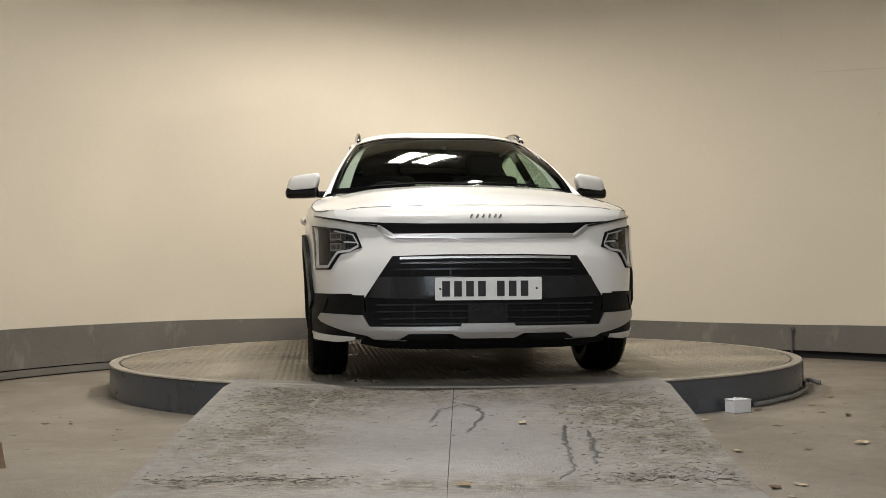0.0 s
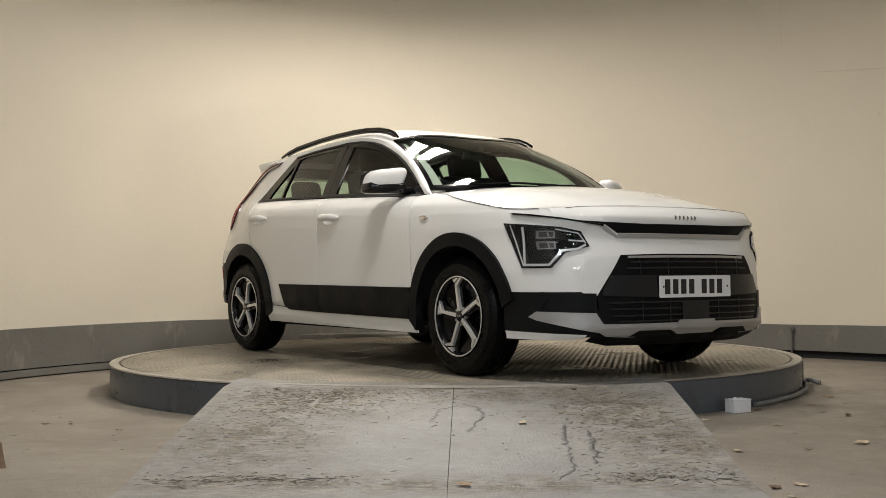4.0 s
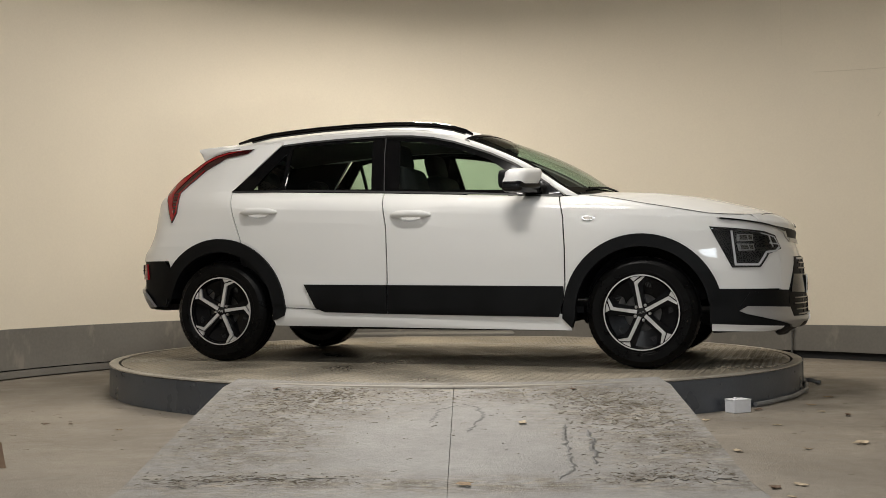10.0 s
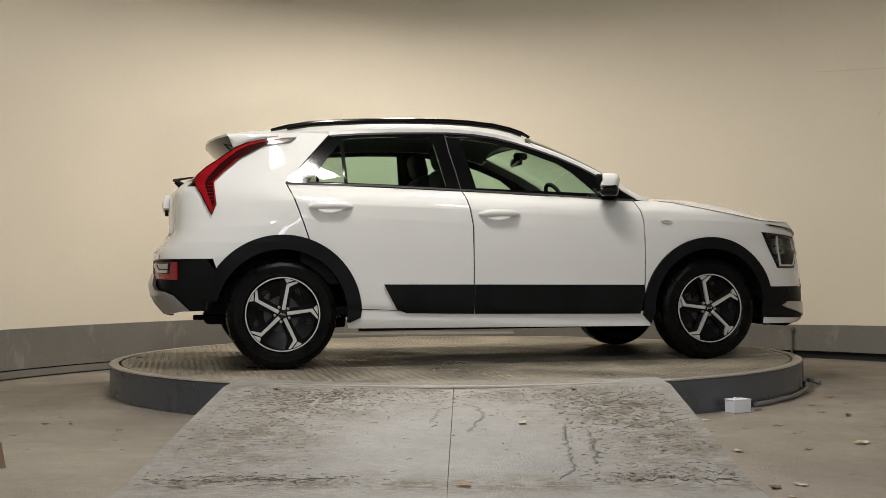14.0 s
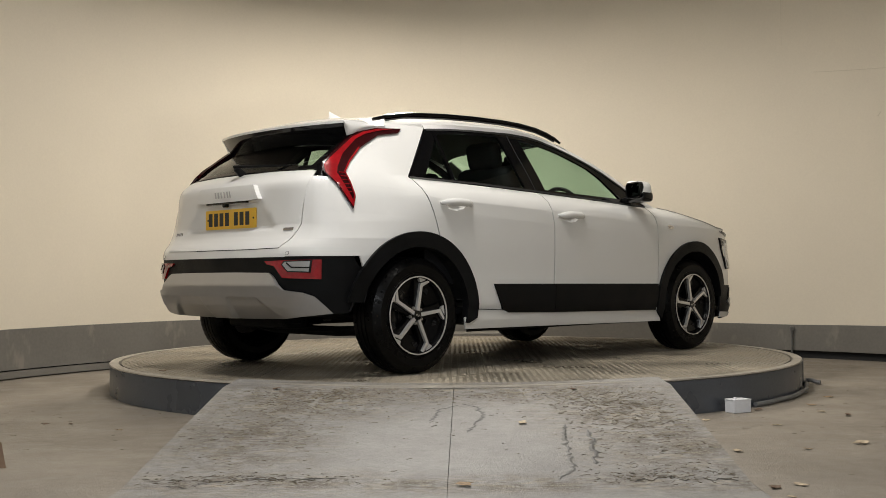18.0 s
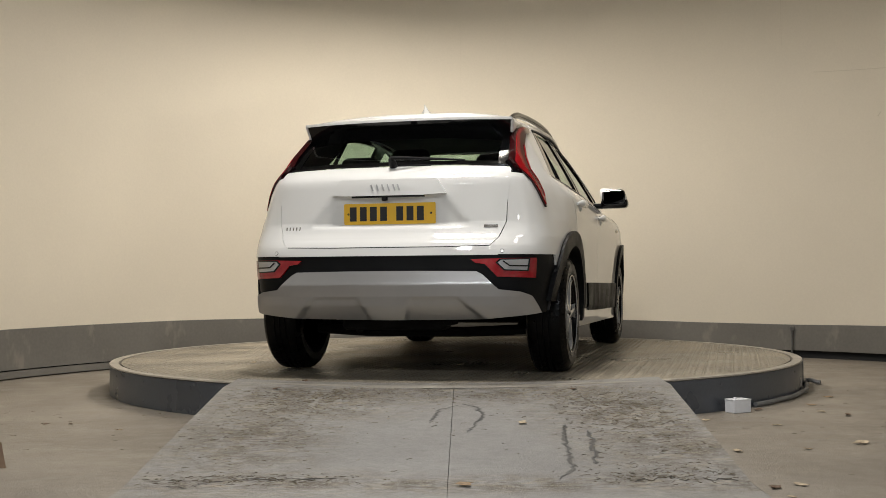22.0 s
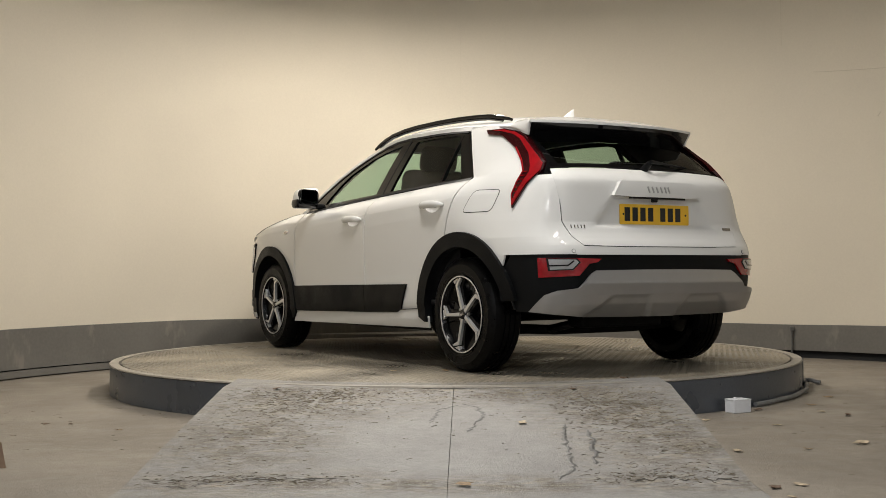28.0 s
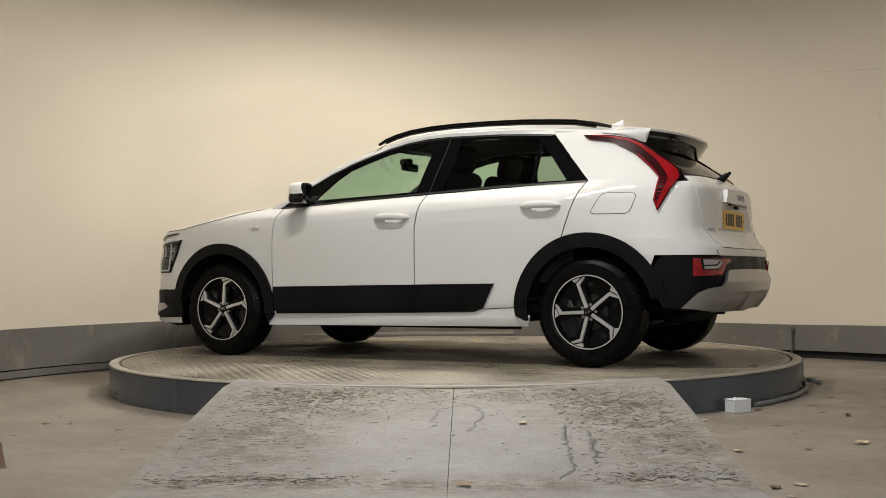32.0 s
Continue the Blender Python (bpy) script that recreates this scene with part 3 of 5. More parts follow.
    panel("window_frame", [X(*q) for q in outer], GLOSS, sg=sg, holes=[[X(*q) for q in h] for h in (qg, rg, fg)], off=.001, thick=.02, du=.06)
    for nm, h, gm in (("quarter_window", qg, DARKGLASS), ("rear_window", rg, GLASS), ("front_window", fg, GLASS)):
        o = panel(nm, [X(*q) for q in h], gm, sg=sg, off=-.008, thick=0, du=.08, dv=.08)
        o.visible_shadow = False


def grid_mesh(fn, nu, nv, thick=0.0, down=None):
    """A sheet over the unit square; with thick, a slab."""
    bm = bmesh.new()
    def layer(d):
        return [[bm.verts.new(fn(i / nu, j / nv) + (down or Vector((0, 0, -1))) * d) for j in range(nv + 1)] for i in range(nu + 1)]
    a = layer(0)
    sheets = [a]
    if thick:
        sheets.append(layer(thick))
    for w in sheets:
        for i in range(nu):
            for j in range(nv):
                bm.faces.new((w[i][j], w[i + 1][j], w[i + 1][j + 1], w[i][j + 1]))
    if thick:
        b = sheets[1]
        for i in range(nu):
            for j in (0, nv):
                bm.faces.new((a[i][j], a[i + 1][j], b[i + 1][j], b[i][j]))
        for j in range(nv):
            for i in (0, nu):
                bm.faces.new((a[i][j], a[i][j + 1], b[i][j + 1], b[i][j]))
    return bm


def lerp_table(table, t):
    """Interpolates rows (t, *values)."""
    return [float(np.interp(t, [r[0] for r in table], [r[k] for r in table])) for k in range(1, len(table[0]))]


# roof edge on the body's side: x, height of the edge, y
ROOF_EDGE = []
for x, z in [(.30, 1.372), (.20, 1.408), (.10, 1.435), (0, 1.455), (-.13, 1.470), (-.302, 1.478), (-.665, 1.472), (-.85, 1.464), (-1.035, 1.45), (-1.25, 1.43), (-1.45, 1.41), (-1.62, 1.385)]:
    ROOF_EDGE.append((x, z, abs(surf(s_of("x", x, z), z).y)))
ROOF_MID = [(-1.66, 1.455), (-1.5, 1.478), (-1.2, 1.514), (-.8, 1.542), (-.3, 1.552), (0, 1.535), (.15, 1.508), (.30, 1.468), (.36, 1.450)]
re_rows = sorted(ROOF_EDGE)


def roof_pt(x, w):
    ez, ey = lerp_table(re_rows, x)
    (mz,) = lerp_table(ROOF_MID, x)
    return Vector((x, w * ey, mz + (ez - mz) * abs(w) ** 4))


WS_TOP_X = lambda w: 0.345 - 0.13 * w * w
WS_W = 0.94
part("roof", grid_mesh(lambda u, v: roof_pt(-1.60 + (WS_TOP_X(math.sin(math.pi * (v - .5))) + 1.60) * u, math.sin(math.pi * (v - .5))), 30, 30, 0.015), PAINT, car, smooth=True)


# windscreen: lower edge on the cowl, upper edge on the roof
def ws_low(w):
    return Vector((1.10 - 0.21 * w * w, 0.772 * w, 1.050 - 0.004 * w * w))


def ws_pt(u, w):
    a, b = ws_low(w), roof_pt(WS_TOP_X(w), w * 0.985)
    p = a.lerp(b, u)
    return p + Vector((0.35, 0, 0.8)) * (0.058 * math.sin(math.pi * u ** 0.8) * (0.75 + 0.25 * (1 - w * w)))


o = part("windscreen", grid_mesh(lambda u, v: ws_pt(0.02 + 0.96 * u, WS_W * (2 * v - 1)), 14, 22), GLASS, car, smooth=True)
o.visible_shadow = False
for name, u0, u1 in (("windscreen_border", 0.0, 0.05), ("windscreen_border", 0.955, 1.0)):
    part(name, grid_mesh(lambda u, v: ws_pt(u0 + (u1 - u0) * u, WS_W * (2 * v - 1)) + Vector((.002, 0, .003)), 2, 22, 0.006), GLOSS, car, smooth=True)
for sg in (1, -1):
    part("windscreen_border", grid_mesh(lambda u, v: ws_pt(u, sg * (0.932 + 0.034 * v)) + Vector((.002, 0, .003)), 14, 2, 0.006), GLOSS, car, smooth=True)
    # front pillar: from the side windows' edge to the windscreen's edge
    edge = [(.285, 1.353), (.41, 1.307), (.555, 1.241), (.70, 1.159), (.80, 1.095), (.91, 1.022), (.99, 1.012)]
    side_pts = [surf(s_of("x", x, z), z, 0.001, sg) for x, z in edge]
    # sampled along the windscreen's height
    def pillar(u, v, side_pts=side_pts, sg=sg):
        k = u * (len(side_pts) - 1)
        i = min(int(k), len(side_pts) - 2)
        a = side_pts[i].lerp(side_pts[i + 1], k - i)
        b = ws_pt(1 - u, sg * 0.975) + Vector((0, 0, .002))
        m = a.lerp(b, v)
        return m + Vector((0.3, sg * 0.55, 0.6)) * (0.013 * v * (1 - v) * 4)
    part("front_pillar", grid_mesh(pillar, 18, 6, 0.012, Vector((0, -sg, 0))), PAINT, car, smooth=True)
    # white rail between the windows and the roof
    def cant(u, v, sg=sg):
        x = .30 - 1.345 * u
        z0 = float(np.interp(x, [q[0] for q in DLO_TOP], [q[1] for q in DLO_TOP])) + 0.003
        ez, ey = lerp_table(re_rows, x)
        z = z0 + (ez - z0) * v
        return surf(s_of("x", x, z), z, 0.001, sg)
    part("cant_rail", grid_mesh(cant, 24, 2, 0.012, Vector((0, -sg, 0))), PAINT, car, smooth=True)
    # roof rail
    pts = [(.262, 1.435), (.21, 1.462), (.13, 1.488), (.02, 1.510), (-.14, 1.525), (-.306, 1.531), (-.56, 1.531), (-.806, 1.524), (-1.0, 1.512), (-1.159, 1.498), (-1.3, 1.472), (-1.40, 1.448)]
    part("roof_rail", tube([(x, sg * (lerp_table(re_rows, x)[1] - 0.05), z + 0.004) for x, z in pts], [.008] + [.012] * 10 + [.008], 8, flat=1.1), GLOSS, car, "gloss black roof rail", smooth=True)
    part("rail_base", tube([(x, sg * (lerp_table(re_rows, x)[1] - 0.052), z - 0.012) for x, z in pts[1:-1]], .010, 6), GLOSS, car, smooth=True)


# bonnet
HOOD_EDGE = [(0, .985, 1.020), (.12, 1.155, 1.006), (.25, 1.246, .986), (.42, 1.40, .955), (.6, 1.578, .923), (.78, 1.738, .894), (.92, 1.85, .887), (1, 1.955, .886)]


def hood_pt(u, w):
    ex, ez = lerp_table(HOOD_EDGE, u)
    ey = abs(surf(s_of("x", ex, ez), ez).y) - 0.003
    cx, cz = 1.17 + (2.112 - 1.17) * u, float(np.interp(u, [0, .3, .55, .8, .93, 1], [1.060, 1.056, 1.026, .970, .934, .9045]))
    q = abs(w) ** 2.4
    cre = 0.007 * math.exp(-((abs(w) - 0.62) / 0.12) ** 2) * (1 - u) ** 0.4
    return Vector((cx + (ex - cx) * abs(w) ** 2.2, w * ey, cz + (ez - cz) * q + cre))


hood = part("bonnet", grid_mesh(lambda u, v: hood_pt(u, 2 * v - 1), 26, 30, 0.015), PAINT, car, smooth=True)
part("cowl", grid_mesh(lambda u, v: ws_low(1.9 * v - .95).lerp(hood_pt(0.0, 1.9 * v - .95), u * 1.25) + Vector((0, 0, -0.016)), 3, 20, 0.02), BLACK, car, "black plastic cowl panel")

# nose
GRILLE = mat("grille_black", (0.004, 0.004, 0.0045), 0.55, spec=0.12)
mir = lambda pts: list(pts) + [(k, -v, z) for k, v, z in reversed(pts)]
panel("bumper_cover", mir([F(0, .64), F(.46, .64), F(.593, .44), F(.66, .455), F(.64, .62), F(.64, .79), F(.735, .850), F(.745, .884), F(.60, .892), F(.3, .901), F(0, .902)][1:]), PAINT, off=.002)
panel("upper_grille", mir([F(.455, .757), F(.52, .80), F(.66, .822), F(.5, .812), F(.3, .806)]), GRILLE, off=.004, label="black slot between bonnet and bumper")
for sg in (1, -1):
    panel("trim_strip", [X(1.78, .868), F(.72, .838), F(.52, .795), F(.47, .752), F(.44, .738), F(.46, .732), F(.50, .752), F(.545, .788), F(.72, .822), X(1.80, .855)], SILVER, off=.008, sg=sg, label="satin silver trim")
panel("trim_strip", mir([F(.45, .733), F(.45, .755), F(.3, .754), F(.1, .756)]), SILVER, off=.010, label="satin silver trim")
gr = panel("lower_grille", mir([F(.585, .31), F(.55, .29), F(.3, .288), F(.0001, .288)][::-1] + [F(.597, .44), F(.462, .645), F(.2, .652)]), GRILLE, off=.005, label="black lattice grille")
for sg in (1, -1):
    panel("bumper_cladding", [F(.60, .452), X(1.755, .462), X(1.742, .40), X(1.742, .25), X(1.76, .21), F(.60, .235), F(.56, .30), F(.60, .38)], BLACK, off=.006, sg=sg)
    panel("corner_blade", [F(.605, .354), F(.80, .362), X(1.90, .335), F(.80, .318), F(.63, .262), F(.54, .246), F(.50, .282), F(.575, .300)], SILVER, off=.016, sg=sg, label="satin silver corner blade")
    panel("corner_lip", [F(.64, .226), F(.64, .246), X(1.752, .262), X(1.752, .222), F(.72, .217)], PAINT, off=.014, sg=sg)
    hl = panel("headlight", [X(1.743, .815), X(1.865, .806), F(.72, .788), F(.636, .765), F(.606, .689), F(.712, .657), F(.763, .581), X(1.866, .581)], GRILLE, off=.008, sg=sg, label="black headlight with clear lens", holes=[LAMP_HOLE], thick=.095)
    panel("lamp_back", LAMP_HOLE, GRILLE, hl, off=-.075, sg=sg, thick=.006)
panel("skid_plate", mir([F(.565, .298), F(.60, .262), F(.55, .235), F(.40, .225), F(.34, .262), F(.18, .262), F(.13, .238)]), SILVER, off=.014, label="satin silver skid plate")
panel("skid_centre", mir([F(.128, .312), F(.155, .268)]), SILVER, off=.022)
panel("lower_lip", mir([F(.60, .255), F(.62, .21), F(.5, .185), F(.2, .18)]), BLACK, off=-.002)

# tail
def gate_dent(s, z):
    """The plate's recess: a flat upright field under the garnish bar, with slanting cheeks."""
    p = surf2(s, z)
    lim = float(np.interp(z, [.815, .97], [.44, .30]))
    m = min(1, max(0, (lim - abs(p.y)) / .03)) * min(1, max(0, (z - .803) / .018)) * (1 if z < .972 else 0)
    return m * max(0.0, -p.x - 2.003)


gate = panel("tailgate", [R(y, z) for y, z in [(.627, 1.122), (.628, .92), (.626, .83), (.594, .745), (.557, .703), (.3, .698), (-.3, .698), (-.557, .703), (-.594, .745), (-.626, .83), (-.628, .92), (-.627, 1.122), (-.3, 1.135), (.3, 1.135)]], PAINT, off=.002, dent=gate_dent, du=.03, dv=.012)
panel("bumper_upper", mir([R(.60, .652), R(.635, .74), R(.59, .734), R(.555, .6985), R(.3, .694)]), PAINT, off=.0)
panel("rear_bumper", [R(.4, .655), X(-1.80, .655), X(-1.75, .59), X(-1.735, .45), X(-1.80, .35), R(.72, .345), R(.3, .345), R(-.3, .345), ("r", -.72, .345)] + [(2 * SMAX - s_of("x", a, b), b) for a, b in [(-1.80, .35), (-1.735, .45), (-1.75, .59), (-1.80, .655)]] + [R(-.4, .655)], BLACK, off=-.006)
def skid_dent(s, z):
    """Two shallow pockets in the rear skid plate."""
    y = abs(surf2(s, z).y)
    out = float(np.interp(z, [.318, .430], [.520, .400]))
    inn = float(np.interp(z, [.318, .430], [.095, .135]))
    m = min(1, max(0, (out - y) / .014)) * min(1, max(0, (y - inn) / .014)) * min(1, max(0, (.44 - z) / .012))
    return m * (.008 + .17 * max(0.0, .44 - z)) + .32 * max(0.0, z - .505)


panel("skid_plate", [R(y, z) for y, z in [(.775, .35), (.745, .44), (.70, .462), (.60, .475), (.52, .552), (.49, .568), (.2, .572), (-.2, .572), (-.49, .568), (-.52, .552), (-.60, .475), (-.70, .462), (-.745, .44), (-.775, .35), (-.5, .318), (-.2, .314), (.2, .314), (.5, .318)]], SILVER, off=.024, thick=.02, label="satin silver rear skid plate", dent=skid_dent, du=.014, dv=.009)


def screen_pt(u, w):
    """The rear screen: foot on the tailgate's top edge, head under the spoiler."""
    z = 1.147 - .012 * abs(w) ** 3
    y = .618 * w
    a = surf2(s_of("r", y, z), z, -.006)
    b = Vector((-1.545 + .055 * w * w, .585 * w, 1.375))
    return a.lerp(b, u) + Vector((-.3, 0, .8)) * (.018 * math.sin(math.pi * u))


o = part("rear_screen", grid_mesh(lambda u, v: screen_pt(.06 + .94 * u, .93 * (2 * v - 1)), 8, 16), DARKGLASS, car, smooth=True)
o.visible_shadow = False
part("screen_border", grid_mesh(lambda u, v: screen_pt(.07 * u - .01, 2 * v - 1) + Vector((-.001, 0, .002)), 2, 16, .006), GLOSS, car, "black painted glass border", smooth=True)
for sg in (1, -1):
    part("screen_border", grid_mesh(lambda u, v: screen_pt(u, sg * (.91 + .09 * v)) + Vector((-.001, 0, .002)), 8, 2, .006), GLOSS, car, "black painted glass border", smooth=True)
    # black filler between the screen's side and the tail light
    fill = [surf(s_of("x", x, z), z, -.004, sg) for x, z in ((-1.83, 1.125), (-1.80, 1.16), (-1.70, 1.246), (-1.60, 1.33), (-1.53, 1.362), (-1.46, 1.385))]
    def filler(u, v, fill=fill, sg=sg):
        k = u * (len(fill) - 1)
        i = min(int(k), len(fill) - 2)
        return fill[i].lerp(fill[i + 1], k - i).lerp(screen_pt(u, sg * .995), v)
    part("screen_pillar", grid_mesh(filler, 10, 3, .006, Vector((0, -sg, 0))), GLOSS, car, smooth=True)
for sg in (1, -1):
    panel("quarter_lining", [X(-1.33, 1.10), X(-1.06, 1.41), X(-1.45, 1.40), X(-1.60, 1.32), X(-1.78, 1.17), X(-1.80, 1.05), X(-1.5, 1.0)], CABIN, off=-.045, sg=sg, thick=.01)
for sg in (1, -1):
    tl = panel("tail_light", [X(-1.25, 1.402), X(-1.435, 1.392), X(-1.54, 1.368), X(-1.618, 1.334), X(-1.732, 1.252), X(-1.842, 1.164), X(-1.862, 1.120), X(-1.848, 1.08), X(-1.825, 1.04), X(-1.765, .910), X(-1.736, .977), X(-1.743, 1.05), X(-1.750, 1.115), X(-1.692, 1.176), X(-1.590, 1.266), X(-1.445, 1.347), X(-1.29, 1.372)], REDDARK, off=.012, sg=sg, label="red boomerang tail light", thick=.03, du=.03)
    panel("light_band", [X(-1.30, 1.397), X(-1.435, 1.386), X(-1.54, 1.361), X(-1.616, 1.327), X(-1.729, 1.245), X(-1.837, 1.158), X(-1.855, 1.116), X(-1.842, 1.08), X(-1.818, 1.04), X(-1.765, .926), X(-1.757, .96), X(-1.785, 1.04), X(-1.800, 1.110), X(-1.780, 1.146), X(-1.712, 1.226), X(-1.60, 1.316), X(-1.53, 1.349), X(-1.43, 1.375)], REDLENS, tl, off=.016, sg=sg, thick=.008, du=.03, label="bright red light band")
    panel("light_edge", path_strip(spec([X(-1.60, 1.266), X(-1.692, 1.183), X(-1.752, 1.118), X(-1.747, 1.05), X(-1.741, .985), X(-1.764, .925)]), .008), REDLENS, tl, off=.0155, sg=sg, thick=.005, ready=True)
    for k in range(6):
        z = 1.0 + .022 * k
        panel("light_rib", [X(-1.787, z), X(-1.753, z), X(-1.753, z + .004), X(-1.789, z + .004)], REDLENS, tl, off=.0145, sg=sg, thick=.004)
    rl = panel("rear_lamp", [R(.778, .636), R(.60, .634), R(.462, .630), R(.485, .612), R(.535, .604), R(.595, .540), R(.772, .532)], REDLENS, off=.006, sg=sg, label="red and clear bumper lamp")
    panel("clear_lens", [R(.742, .628), R(.614, .626), R(.598, .612), R(.632, .577), R(.735, .573)], CLEARLENS, rl, off=.011, sg=sg, thick=.006, label="clear lens with reflector")
    panel("lens_rim", [R(.750, .634), R(.608, .632), R(.588, .612), R(.628, .571), R(.742, .567)], GLOSS, rl, off=.0085, sg=sg, thick=.004)
    panel("lamp_divider", path_strip(spec([R(.745, .594), R(.655, .596), R(.625, .620)]), .007), GLOSS, rl, off=.0135, sg=sg, thick=.004, ready=True)

for sg in (1, -1):
    panel("corner_filler", [X(-1.74, 1.07), X(-1.74, 1.17), X(-1.84, 1.165), R(.60, 1.15), R(.60, 1.06)], GLOSS, off=-.010, sg=sg, thick=.004)

# spoiler
def lip(w):
    return Vector((-1.785 + 0.115 * abs(w) ** 2.4, 0.60 * w, 1.414 + .002 * abs(w) ** 3))


def spoil(u, v):
    w = 2 * v - 1
    a = roof_pt(-1.44, w * 0.95)
    p = a.lerp(lip(w), u)
    return p + Vector((0, 0, 0.010 * math.sin(math.pi * u)))


sp = part("spoiler", grid_mesh(spoil, 8, 24, 0.014), PAINT, car, "white roof spoiler", smooth=True)


def spoil_under(u, v):
    w = (2 * v - 1) * 0.985
    rows = [lip(w) + Vector((.004, 0, -.013)), lip(w) + Vector((.022, 0, -.040)), Vector((-1.69 + .095 * abs(w) ** 2.4, .585 * w, 1.312 - .020 * abs(w) ** 2)), Vector((-1.60 + .05 * w * w, 0.57 * w, 1.322)), Vector((-1.53, 0.56 * w, 1.39))]
    k = u * 4
    i = min(int(k), 3)
    return rows[i].lerp(rows[i + 1], k - i)


part("spoiler_underside", grid_mesh(spoil_under, 12, 24, 0.006, Vector((.6, 0, .4))), GLOSS, sp, "gloss black spoiler underside", smooth=True)
for sg in (1, -1):
    foot = [surf(s_of("x", x, z), z, .003, sg) for x, z in ((-1.36, 1.408), (-1.46, 1.394), (-1.54, 1.372), (-1.60, 1.346))] + [Vector((-1.632, sg * .598, 1.336)), lip(sg) + Vector((.016, 0, -.032))]

    def cheek(u, v, foot=foot, sg=sg):
        k = u * (len(foot) - 1)
        i = min(int(k), len(foot) - 2)
        top = roof_pt(-1.36, sg).lerp(lip(sg) + Vector((0, 0, .002)), u) if u > .25 else roof_pt(-1.36 - .32 * u, sg).lerp(roof_pt(-1.36, sg).lerp(lip(sg), u), 4 * u)
        return top.lerp(foot[i].lerp(foot[i + 1], k - i), v) + Vector((0, sg * .010 * math.sin(math.pi * v), 0))
    part("spoiler_cheek", grid_mesh(cheek, 15, 4, .012, Vector((0, -sg, 0))), PAINT, sp, smooth=True)
    a = [lip(sg) + Vector((.006, -.016 * sg, -.006)), Vector((-1.46, sg * .59, 1.41)), Vector((-1.46, sg * .588, 1.385)), Vector((-1.54, sg * .586, 1.345)), Vector((-1.592, sg * .584, 1.292)), lip(sg) + Vector((.02, -.016 * sg, -.042))]
    bm = bmesh.new()
    lo = [bm.verts.new(p) for p in a]
    hi = [bm.verts.new(p + Vector((0, -sg * .012, 0))) for p in a]
    bm.faces.new(lo), bm.faces.new(hi[::-1])
    for i in range(6):
        bm.faces.new((lo[i], lo[(i + 1) % 6], hi[(i + 1) % 6], hi[i]))
    part("spoiler_fin", bm, GLOSS, sp)

